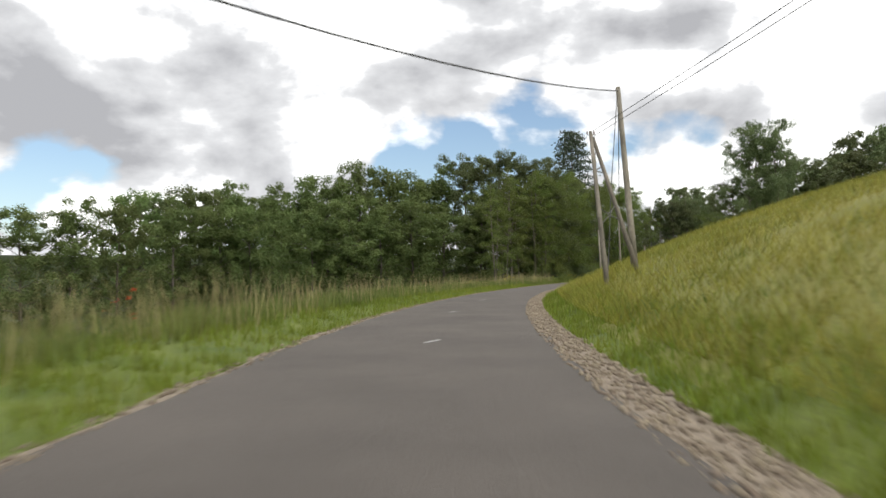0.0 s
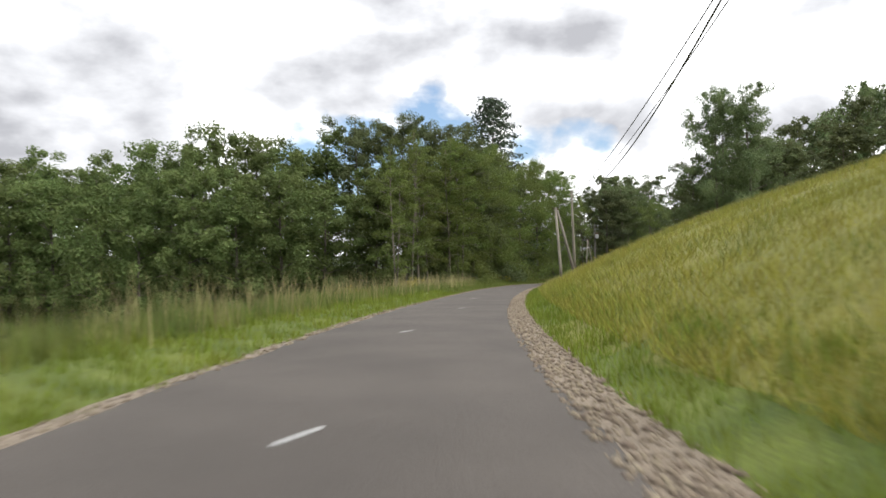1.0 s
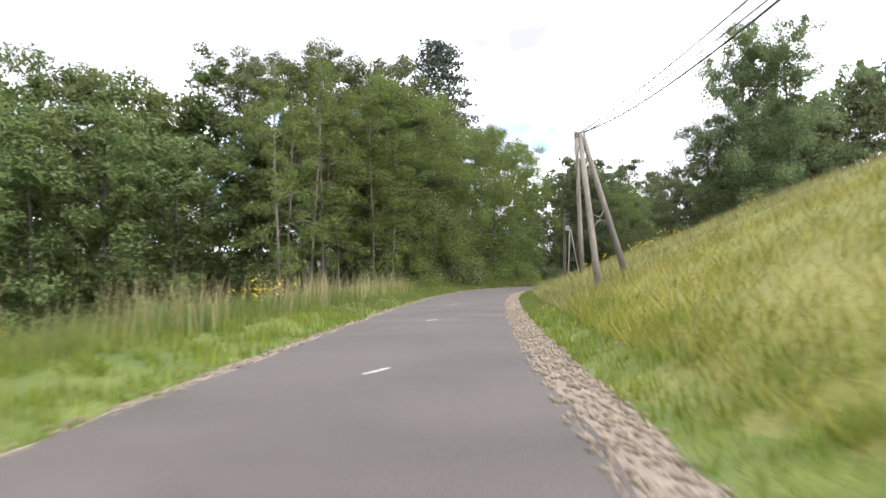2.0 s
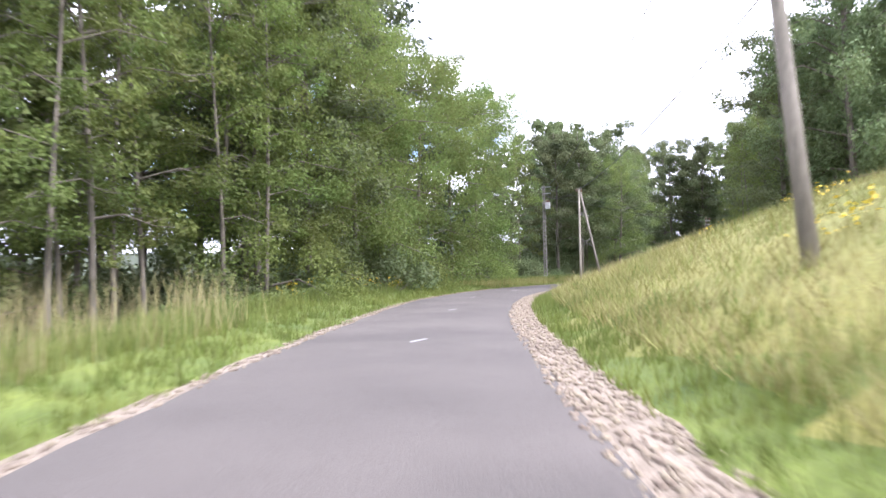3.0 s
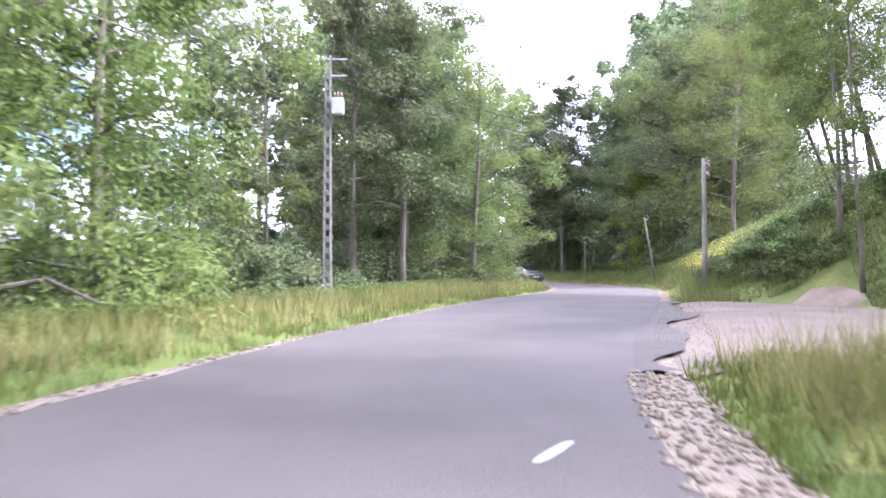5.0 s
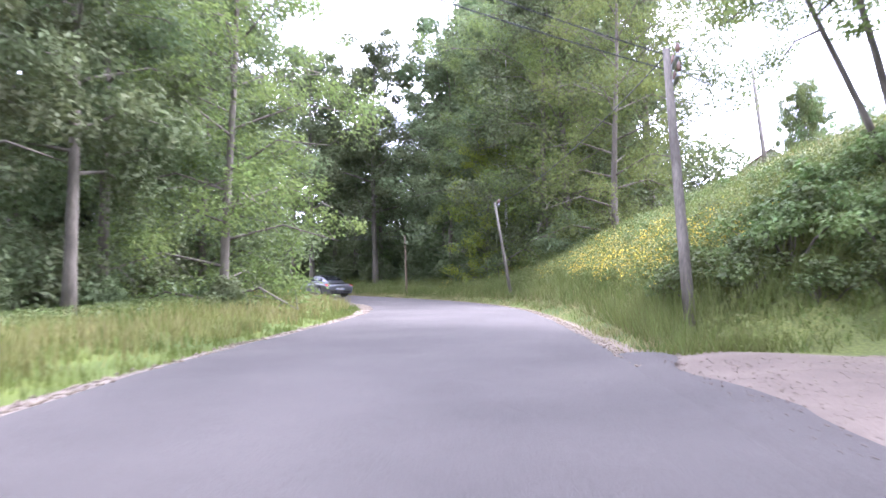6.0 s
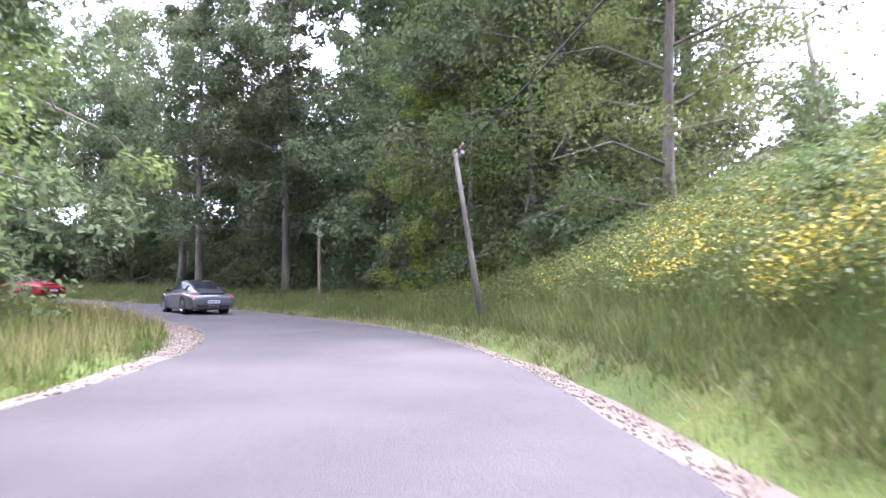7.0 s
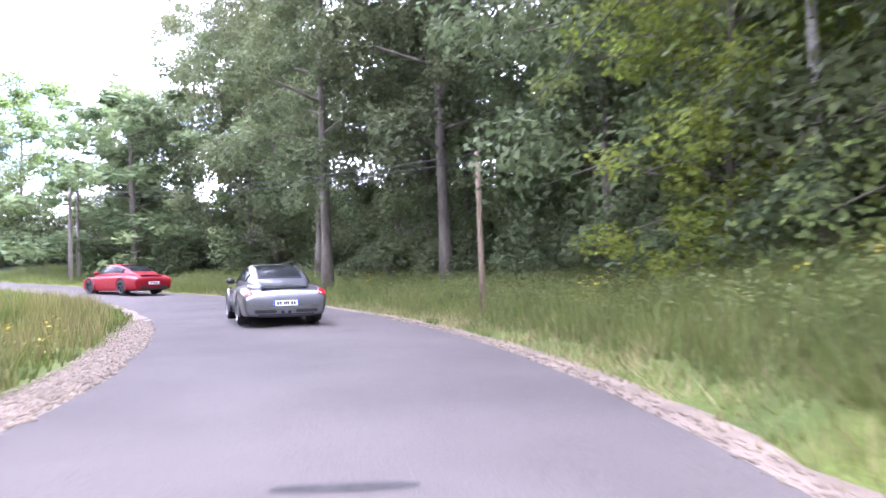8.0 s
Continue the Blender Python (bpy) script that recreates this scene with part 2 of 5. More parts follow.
def tube(points, radii, sides=8, caps=True):
    """Vertices and faces of a tapered tube along points."""
    pts = [Vector(p) for p in points]
    verts, faces = [], []
    for i, p in enumerate(pts):
        d = (pts[min(i + 1, len(pts) - 1)] - pts[max(i - 1, 0)]).normalized()
        side = d.cross(Vector((0.31, 0.95, 0.07)))
        if side.length < 0.05:
            side = d.cross(Vector((1, 0, 0)))
        side.normalize()
        up = side.cross(d)
        for k in range(sides):
            a = 2 * math.pi * k / sides
            verts.append(p + (side * math.cos(a) + up * math.sin(a)) * radii[i])
    for i in range(len(pts) - 1):
        for k in range(sides):
            a, b = i * sides + k, i * sides + (k + 1) % sides
            faces.append((a, b, b + sides, a + sides))
    if caps:
        faces.append(tuple(range(sides - 1, -1, -1)))
        faces.append(tuple((len(pts) - 1) * sides + k for k in range(sides)))
    return verts, faces


def joined(pieces):
    verts, faces = [], []
    for v, f in pieces:
        n = len(verts)
        verts += list(v)
        faces += [tuple(i + n for i in q) for q in f]
    return verts, faces


def bm_box(bm, cx, cy, cz, sx, sy, sz, bevel=0.0):
    made = bmesh.ops.create_cube(bm, size=1.0, matrix=Matrix.Translation((cx, cy, cz)) @ Matrix.Diagonal((sx, sy, sz, 1)))
    if bevel:
        edges = list({e for v in made["verts"] for e in v.link_edges})
        bmesh.ops.bevel(bm, geom=edges, offset=bevel, segments=2, affect="EDGES")
    return bm


def thing(name, label, category, place, group="", kind=""):
    ob = new(name)
    ob.location = place
    ob.empty_display_size = 0.3
    return tagged(ob, label, category, group, kind)


# ---- the road's line: x, y, z, half width ----
ROAD = [
    (7.5, -60, -0.2, 2.1), (4.0, -38, -0.12, 2.1), (1.1, -16, -0.05, 2.1),
    (-0.60, -0.03, 0.00, 2.10), (-1.19, 12.47, 0.05, 2.15), (-1.01, 24.60, 0.09, 2.13), (0.06, 37.60, 0.14, 2.02),
    (1.78, 50.20, 0.19, 1.93), (3.79, 61.32, 0.23, 1.85), (6.28, 73.53, 0.28, 1.85), (9.03, 85.39, 0.32, 1.88),
    (12.05, 96.50, 0.36, 1.96), (15.07, 105.46, 0.39, 2.17), (19.02, 113.94, 0.42, 2.31), (24.05, 121.81, 0.45, 2.56),
    (30.06, 128.49, 0.48, 2.76), (36.73, 134.94, 0.52, 3.10), (42.96, 140.57, 0.56, 2.97), (49.56, 146.85, 0.60, 2.62),
    (54.50, 154.14, 0.62, 2.50), (57.23, 161.52, 0.66, 2.60), (58.5, 168.0, 0.74, 2.60), (58.9, 174.5, 0.86, 2.55), (58.3, 181.0, 1.0, 2.45),
]
ROAD = np.array(ROAD + [(56.3, 187.0, 1.25, 2.4), (52.0, 192.3, 1.75, 2.4), (45.5, 196.5, 2.2, 2.4), (36.0, 199.5, 2.6, 2.4), (22.0, 202.0, 3.0, 2.4), (0.0, 205.0, 3.5, 2.4), (-28.0, 209.0, 4.0, 2.4)])


def spline(knots, values, at):
    """Natural cubic through the knots."""
    n, h = len(knots), np.diff(knots)
    a, b = np.eye(n), np.zeros((n, values.shape[1]))
    for i in range(1, n - 1):
        a[i, i - 1:i + 2] = h[i - 1] / 6, (h[i - 1] + h[i]) / 3, h[i] / 6
        b[i] = (values[i + 1] - values[i]) / h[i] - (values[i] - values[i - 1]) / h[i - 1]
    m = np.linalg.solve(a, b)
    i = np.clip(np.searchsorted(knots, at) - 1, 0, n - 2)
    p, q = ((knots[i + 1] - at) / h[i])[:, None], ((at - knots[i]) / h[i])[:, None]
    return p * values[i] + q * values[i + 1] + ((p**3 - p) * m[i] + (q**3 - q) * m[i + 1]) * (h[i] ** 2)[:, None] / 6


chord = np.r_[0, np.cumsum(np.hypot(*np.diff(ROAD[:, :2], axis=0).T))]
chord -= chord[3]                      # s = 0 where the shot begins
S = np.arange(chord[0], chord[-1], 0.5)
LINE = spline(chord, ROAD, S)
TAN = np.gradient(LINE[:, :2], axis=0)
TAN /= np.linalg.norm(TAN, axis=1, keepdims=True)
RIGHT = np.stack([TAN[:, 1], -TAN[:, 0]], 1)

BANK_S = [-60, 0, 45, 75, 100, 118, 130, 140, 150, 163, 172, 182, 260]
BANK_M = [0.42, 0.42, 0.45, 0.52, 0.40, 0.34, 0.43, 0.64, 0.72, 0.68, 0.36, 0.12, 0.06]
FOOT_S = [-60, 126.5, 132, 145, 149.5, 152, 160, 170, 180, 260]
FOOT = [0.7, 0.7, 6.0, 6.0, 0.9, 0.7, 0.25, 0.25, 0.7, 0.7]


def lie(x, y):
    """For points of the plan: the road's length there, the way to its right, and the distance past its edge."""
    x, y = np.atleast_1d(np.asarray(x, float)), np.atleast_1d(np.asarray(y, float))
    near = np.empty(len(x), int)
    for k in range(0, len(x), 4000):
        d = (x[k:k + 4000, None] - LINE[None, :, 0]) ** 2 + (y[k:k + 4000, None] - LINE[None, :, 1]) ** 2
        near[k:k + 4000] = d.argmin(1)
    off = np.stack([x, y], 1) - LINE[near, :2]
    dist = np.hypot(off[:, 0], off[:, 1])
    side = np.where((off * RIGHT[near]).sum(1) >= 0, 1.0, -1.0)
    return near, side * dist, dist - LINE[near, 3]


def ground_z(x, y):
    near, lat, past = lie(x, y)
    s, zr = S[near], LINE[near, 2]
    m = np.interp(s, BANK_S, BANK_M)
    b = np.maximum(past - 0.7, 0)
    rise = np.maximum(past - np.interp(s, FOOT_S, FOOT), 0)
    soft = rise * rise / (rise + 0.3)
    top = np.interp(s, [0, 50, 80, 130, 142, 165, 180], [15.0, 15.0, 16.0, 22.0, 15.0, 14.0, 20.0])
    up = top * (1 - np.exp(-m * soft / top))
    fall = np.interp(s, [90, 104, 135, 145], [0.5, 0.14, 0.12, 0.05])
    deep = np.interp(s, [90, 104], [6.0, 3.5])
    drop = np.maximum(past - np.interp(s, [90, 104], [3.2, 4.0]), 0)
    down = -deep * (1 - np.exp(-fall * drop / deep)) + 0.05 * np.minimum(b, 2)
    wave = (0.12 * np.sin(np.asarray(x) * 0.31 + 1.0) * np.sin(np.asarray(y) * 0.27) + 0.05 * np.sin(np.asarray(x) * 0.9 + np.asarray(y) * 0.7)) * np.clip((past - 2) / 6, 0, 1) * np.where((lat > 0) & (s > 126) & (s < 150) & (past < 8), 0, 1)
    bed = np.where(past < 0.7, -0.14 + 0.06 * np.clip(past / 0.7, 0, 1), -0.08 + 0.08 * np.clip((past - 0.7) / 1.0, 0, 1))
    knoll = 5.1 * np.exp(-((np.asarray(x) - 100) ** 2 + (np.asarray(y) - 156) ** 2) / (2 * 16.0**2)) * np.clip((past - 4) / 14, 0, 1)
    return zr + bed + np.where(lat > 0, up, down) + wave + knoll


def spot(s, lat):
    """The place on the ground at road length s, lat metres right of the road's middle."""
    j = int(np.clip(round((s - S[0]) / 0.5), 0, len(S) - 1))
    x, y = LINE[j, :2] + RIGHT[j] * lat
    return float(x), float(y), float(ground_z([x], [y])[0])


def on_ground(x, y):
    return float(ground_z([x], [y])[0])


# ---- ground ----
def axis_steps(lo, hi, step, reach):
    inner = list(np.arange(lo, hi + 0.01, step))
    out, d, v = [], step, inner[-1]
    while v < reach:
        d *= 1.35
        v += d
        out.append(v)
    low, d, v = [], step, inner[0]
    while v > -reach:
        d *= 1.35
        v -= d
        low.append(v)
    return np.array(low[::-1] + inner + out)


gx, gy = axis_steps(-55, 115, 1.0, 2500), axis_steps(-20, 225, 1.0, 2500)
GX, GY = np.meshgrid(gx, gy)
gz = ground_z(GX.ravel(), GY.ravel())
nx, ny = len(gx), len(gy)
ii, jj = np.meshgrid(np.arange(nx - 1), np.arange(ny - 1))
c0 = (jj * nx + ii).ravel()
quads = np.stack([c0, c0 + 1, c0 + nx + 1, c0 + nx], 1)
mx, my = (GX[:-1, :-1] + 0.5).ravel(), (GY[:-1, :-1] + 0.5).ravel()
near, lat, past = lie(mx, my)
ss = S[near]
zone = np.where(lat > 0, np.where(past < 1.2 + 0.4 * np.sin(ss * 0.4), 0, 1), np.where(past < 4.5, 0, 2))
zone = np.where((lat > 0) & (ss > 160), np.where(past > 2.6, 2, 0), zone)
zone = np.where((lat > 0) & (ss > 126) & (ss < 168) & (past > 1.0), 3, zone)
zone = np.where((lat > 0) & (ss > 130) & (ss < 146.5) & (past < 6.0), 4, zone)
zone = np.where((lat > 0) & (ss > 160) & (past > 9) & (my < 138.7 + 0.43 * (mx - 42.8)), 1, zone)
for bx, by, br in ((60.5, 146.5, 1.3), (57.6, 147.8, 1.0), (63.5, 148.5, 1.2)):
    zone = np.where((mx - bx) ** 2 + (my - by) ** 2 < br * br, 4, zone)
zone = np.where((lat < 0) & (ss < 90) & (past > 4.5) & (past < 6.5), 0, zone)
zone = np.where((lat < 0) & (ss > 150) & (past < 7), 0, zone)
zone = np.where((np.abs(mx) > 400) | (np.abs(my) > 400), 0, zone)
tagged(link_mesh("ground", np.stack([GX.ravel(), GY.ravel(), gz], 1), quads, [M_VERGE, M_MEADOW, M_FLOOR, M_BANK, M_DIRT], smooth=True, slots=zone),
       "grassy hillside meadow, verge and very dark forest floor", "ground", kind="structure")


# ---- road ----
def ribbon(name, lo, hi, zlift, mat, s0, s1, cross=6, wobble=0.0, label="", category="", camber=0.0, parent=None, seed=0):
    """A strip along the road from lo to hi metres past its middle; callables of the index."""
    rng = np.random.default_rng(seed)
    idx = np.where((S >= s0) & (S <= s1))[0]
    verts, faces = [], []
    edge = rng.normal(0, 1, (len(idx), 2))
    for _ in range(2):
        edge = (edge + np.roll(edge, 1, 0) + np.roll(edge, -1, 0)) / 2.2
    for r, j in enumerate(idx):
        a, b = lo(j) + wobble * edge[r, 0], hi(j) + wobble * edge[r, 1]
        for k in range(cross + 1):
            u = a + (b - a) * k / cross
            x, y = LINE[j, :2] + RIGHT[j] * u
            w = LINE[j, 3]
            verts.append((x, y, LINE[j, 2] + (zlift(u, w) if callable(zlift) else zlift) - camber * (u / w) ** 2))
    n = cross + 1
    for r in range(len(idx) - 1):
        for k in range(cross):
            faces.append((r * n + k, r * n + k + 1, (r + 1) * n + k + 1, (r + 1) * n + k))
    return link_mesh(name, verts, faces, mat, parent, label, smooth=True)


road = ribbon("road", lambda j: -LINE[j, 3], lambda j: LINE[j, 3], 0.0, M_ASPHALT, S[0], S[-1], 8, 0.05, camber=0.03)
tagged(road, "narrow worn grey asphalt country road with faded centre dashes", "road", kind="structure")


def shoulder_z(u, w):
    return -0.035 - 0.05 * max(abs(u) - w, 0)


sh_r = ribbon("shoulder_right", lambda j: LINE[j, 3] - 0.3, lambda j: LINE[j, 3] + 0.62, shoulder_z, M_GRAVEL, S[0], 131, 4, 0.07, seed=3)
tagged(sh_r, "pale crushed limestone strip along the asphalt edge", "gravel", kind="structure")
sh_l = ribbon("shoulder_left", lambda j: -LINE[j, 3] - 0.24, lambda j: -LINE[j, 3] + 0.3, shoulder_z, M_GRAVEL, S[0], S[-1], 3, 0.08, seed=4)
tagged(sh_l, "thin dusty gravel edge between asphalt and grass", "gravel", kind="structure")
sh_c = ribbon("shoulder_corner", lambda j: -LINE[j, 3] - 0.25 - 0.8 * math.exp(-(((S[j] - 174) / 11) ** 2)), lambda j: -LINE[j, 3] + 0.3, lambda u, w: -0.028 - 0.05 * max(abs(u) - w, 0) - (0.03 if abs(u) < w else 0), M_GRAVEL, 156, 196, 5, 0.06, seed=6)
tagged(sh_c, "broad pale gravel corner inside the bend", "gravel", kind="structure")
sh_b = ribbon("shoulder_bend", lambda j: LINE[j, 3] - 0.3, lambda j: LINE[j, 3] + 0.5, shoulder_z, M_DIRT, 147, S[-1], 6, 0.1, seed=5)
tagged(sh_b, "brown earth edge of the road in the bend", "earth", kind="structure")


def patch(name, s0, s1, lat0, lat1, mat, label, category, lift=0.004, shear=0.0, parent=None):
    """A thin worn patch on the asphalt; shear moves its far end to the right."""
    n, verts, faces = 7, [], []
    for r in range(n):
        f = r / (n - 1)
        j = (s0 + (s1 - s0) * f - S[0]) / 0.5
        k, u = int(j), j - int(j)
        mid, right = LINE[k] * (1 - u) + LINE[k + 1] * u, RIGHT[k] * (1 - u) + RIGHT[k + 1] * u
        thin = 1 - 0.35 * abs(2 * f - 1) ** 3
        for side in (lat0, (lat0 + lat1) / 2, lat1):
            v = (lat0 + lat1) / 2 + (side - (lat0 + lat1) / 2) * thin + shear * f
            x, y = mid[:2] + right * v
            verts.append((x, y, mid[2] - 0.03 * (v / mid[3]) ** 2 + lift))
    for r in range(n - 1):
        for k in range(2):
            a = r * 3 + k
            faces.append((a, a + 1, a + 4, a + 3))
    return tagged(link_mesh(name, verts, faces, mat, parent), label, category, kind="structure")


def s_of(x, y):
    near, lat, _ = lie([x], [y])
    return float(S[near[0]]), float(lat[0])


for x, y in ((-1.1, 12.5), (-1.1, 22.6), (-0.5, 32.5), (0.6, 42.1), (2.0, 51.5), (3.7, 61), (5.5, 70.4), (7.5, 79.7), (10.0, 89.0), (12.6, 98.2), (15.8, 107.3), (20.1, 115.8), (24.7, 119.8), (55.9, 168.6), (-1.6, 2.5)):
    s, lat_m = s_of(x, y)
    patch("road_marking", s - 0.3, s + 0.3, lat_m - 0.16, lat_m - 0.07, M_PAINT, "faded short white paint dash on the asphalt", "road marking", shear=0.23)
s, lat_m = s_of(54.0, 153.0)
patch("road_patch", s - 0.07, s + 0.07, lat_m - 0.4, lat_m + 0.4, M_TAR, "dark repaired strip set in the asphalt", "road patch")

# gravel stones, right shoulder and left edge
rng = np.random.default_rng(7)


def stones(name, s0, s1, lo, hi, count, size, label, side=1, bed=((0, 0.7), (-0.035, -0.07)), mat=M_STONE):
    s = rng.uniform(s0, s1, count)
    j = np.clip(((s - S[0]) / 0.5).astype(int), 0, len(S) - 1)
    u = rng.uniform(lo, hi, count)
    lat = side * (LINE[j, 3] + u)
    frac = ((s - S[0]) / 0.5 - j)[:, None]
    jn = np.minimum(j + 1, len(S) - 1)
    mid = LINE[j] * (1 - frac) + LINE[jn] * frac
    xy = mid[:, :2] + RIGHT[j] * lat[:, None]
    z = mid[:, 2] + np.interp(u, *bed)
    r = rng.uniform(0.5, 1.0, count) ** 2 * size
    base = np.array([(1, 0, 0), (0.2, 0.95, 0), (-0.9, 0.3, 0), (-0.3, -1, 0), (0.1, 0.1, 0.75), (0, 0, -0.5)])
    v = base[None] * r[:, None, None] * rng.uniform(0.65, 1.3, (count, 6, 1))
    a = rng.uniform(0, 6.28, count)
    ca, sa2 = np.cos(a)[:, None], np.sin(a)[:, None]
    v = np.stack([v[:, :, 0] * ca - v[:, :, 1] * sa2, v[:, :, 0] * sa2 + v[:, :, 1] * ca, v[:, :, 2]], 2)
    v += np.stack([xy[:, 0], xy[:, 1], z + r * 0.25], 1)[:, None, :]
    f = np.array([(0, 1, 4), (1, 2, 4), (2, 3, 4), (3, 0, 4), (1, 0, 5), (2, 1, 5), (3, 2, 5), (0, 3, 5)])
    faces = (f[None] + 6 * np.arange(count)[:, None, None]).reshape(-1, 3)
    return tagged(link_mesh(name, v.reshape(-1, 3), faces, mat), label, "gravel", kind="stuff")


stones("gravel", -2, 129, -0.12, 0.62, 15000, 0.05, "pale crushed limestone chips beside the asphalt")
stones("loose_gravel", -2, 185, -0.05, 0.3, 5000, 0.045, "small dusty stones at the road edge", side=-1)
stones("bend_gravel", 146, 185, -0.05, 0.25, 2600, 0.032, "scattered small stones at the bend's edge")
stones("corner_gravel", 164, 186, 0.0, 0.9, 6000, 0.042, "pale gravel spread on the inside of the bend", side=-1)

# driveway mouth on the hill side
def apron_z(u, w):
    return float(np.interp(u - w, [0, 0.7, 1.7], [-0.105, -0.045, 0.035]))


apron = ribbon("driveway", lambda j: LINE[j, 3] - 0.06, lambda j: LINE[j, 3] + 0.3 + 5.6 * math.exp(-(((S[j] - 138.6) / 8.2) ** 6)), apron_z, M_APRON, 128, 148.5, 12, 0.06, seed=9)
tagged(apron, "dusty brown driveway mouth joining the road", "driveway", kind="structure")
fringe = ribbon("asphalt_fringe", lambda j: LINE[j, 3] - 0.6, lambda j: LINE[j, 3] + 0.12 + 0.75 * math.exp(-(((S[j] - 137.5) / 8.0) ** 4)), lambda u, w: max(min(-0.03 + 0.25 * (u - w), 0.004), -0.06), M_ASPHALT, 128.5, 147.5, 12, 0.22, seed=19)
tagged(fringe, "ragged asphalt edge running out into the driveway", "road", kind="structure")
stones("driveway_gravel", 130.5, 146.5, 0.9, 5.6, 2600, 0.018, "small stones and crumbs scattered on the driveway", bed=((0.9, 1.7), (0.0, 0.035)))
stones("dirt_crumbs", 129.5, 147, 0.3, 1.4, 900, 0.018, "crumbs of earth carried onto the asphalt edge", bed=((0, 0.14, 1.1), (-0.03, 0.004, 0.004)), mat=M_APRON)


# ---- grass ----
def blades(name, x, y, height, width, mat, label, lean=0.25, rng=rng, sink=0.03, quad=False):
    n = len(x)
    z = ground_z(x, y) - sink
    a = rng.uniform(0, 6.28, n)
    h = height * rng.uniform(0.6, 1.25, n)
    w = width * rng.uniform(0.7, 1.3, n)
    b = rng.uniform(0, 6.28, n)
    l = lean * h * rng.uniform(0.2, 1.4, n)
    base = np.stack([x, y, z], 1)
    side = np.stack([np.cos(a), np.sin(a), 0 * a], 1) * w[:, None]
    tip = base + np.stack([np.cos(b) * l, np.sin(b) * l, h], 1)
    mid = base + np.stack([np.cos(b) * l * 0.35, np.sin(b) * l * 0.35, h * 0.62], 1)
    v = np.stack([base - side, base + side, mid + side * 0.75, tip, mid - side * 0.75], 1)
    k = 5 * np.arange(n)[:, None]
    faces = np.concatenate([k + np.array([[0, 1, 2]]), k + np.array([[0, 2, 4]]), k + np.array([[4, 2, 3]])], 0) if quad else None
    if not quad:
        v = np.stack([base - side, base + side, tip], 1)
        faces = 3 * np.arange(n)[:, None] + np.array([[0, 1, 2]])
    return tagged(link_mesh(name, v.reshape(-1, 3), faces, mat), label, "grass", kind="stuff")


def strip(count, s0, s1, lo, hi, side, power=1.0, clump=0.0):
    """Random places beside the road, past its edge from lo to hi; clump draws them into tufts."""
    s = rng.uniform(s0, s1, count)
    u = lo + (hi - lo) * rng.uniform(0, 1, count) ** power
    if clump:
        centres = max(count // 14, 1)
        pick = rng.integers(0, centres, count)
        s = rng.uniform(s0, s1, centres)[pick] + rng.normal(0, clump, count)
        u = (lo + (hi - lo) * rng.uniform(0, 1, centres) ** power)[pick] + rng.normal(0, clump, count)
        u = np.clip(u, lo, None)
    j = np.clip(((s - S[0]) / 0.5).astype(int), 0, len(S) - 2)
    frac = ((s - S[0]) / 0.5 - j)[:, None]
    mid = LINE[j] * (1 - frac) + LINE[j + 1] * frac
    xy = mid[:, :2] + RIGHT[j] * (side * (mid[:, 3] + u))[:, None]
    return xy[:, 0], xy[:, 1]


def keep(xy, test):
    near, lat, past = lie(*xy)
    ok = test(S[near], lat, past)
    return xy[0][ok], xy[1][ok]


off_drive = lambda s, lat, past: ~((lat > 0) & (s > 129.5) & (s < 147.3) & (past < 5.9)) & (past > 0.2)
g = strip(17500, 0, 74, 0.55, 2.2, 1, 1.5, 0.12)
blades("verge_grass", *g, 0.26, 0.012, M_BLADE_VIVID, "fresh bright green grass beside the gravel", 0.4)
g = strip(17500, 74, 148, 0.55, 2.2, 1, 1.5, 0.12)
blades("verge_grass", *keep(g, off_drive), 0.26, 0.012, M_BLADE, "short bright green grass on the hillside verge", 0.4)
off_corner = lambda s, lat, past: (past > 0.1) & ~((lat < 0) & (past < 0.12 + 0.75 * np.exp(-(((s - 174) / 11) ** 2))))
g = strip(25000, 0, 74, 0.1, 3.4, -1, 1.0, 0.12)
blades("verge_grass", *g, 0.24, 0.012, M_BLADE_VIVID, "fresh bright green grass on the lower verge", 0.4)
g = strip(53000, 74, 232, 0.1, 3.4, -1, 1.0, 0.12)
blades("verge_grass", *keep(g, off_corner), 0.24, 0.012, M_BLADE, "short bright green grass on the wooded verge", 0.4)
g = strip(26000, 147.5, 228, 0.38, 2.2, 1, 0.9, 0.12)
blades("verge_grass", *g, 0.2, 0.012, M_WEED, "short grass along the bend's edge", 0.4)
g = strip(9000, 147.5, 200, 0.2, 1.6, 1, 0.9, 0.15)
blades("verge_grass", *g, 0.24, 0.009, M_SEED, "dry straw lying along the bend's edge", 0.9)
g = strip(78000, 0, 72, 1.3, 30, 1, 1.7, 0.3)
blades("meadow_grass", *g, 0.36, 0.009, M_HAY_GREEN, "yellow-green ripening hay meadow on the hillside", 0.8)
g = strip(74000, 70, 140, 1.3, 30, 1, 1.7, 0.3)
blades("meadow_grass", *keep(g, off_drive), 0.36, 0.009, M_HAY, "yellowing hay meadow on the hillside", 0.8)
g = strip(30000, 0, 165, 1.4, 20, 1, 1.4, 0.25)
blades("meadow_grass", *keep(g, off_drive), 0.34, 0.011, M_BLADE, "green blades standing among the hay", 0.7)
g = strip(30000, 0, 95, 1.9, 5.5, -1, 1.0, 0.2)
blades("tall_grass", *g, 0.55, 0.013, M_WEED, "tall green roadside grass before the wood", 0.25)
g = strip(3200, 0, 95, 1.8, 4.2, -1, 1.0, 0.35)
blades("tall_grass", *g, 1.15, 0.006, M_SEED, "tall pale seeding grass beside the road", 0.3, quad=True)
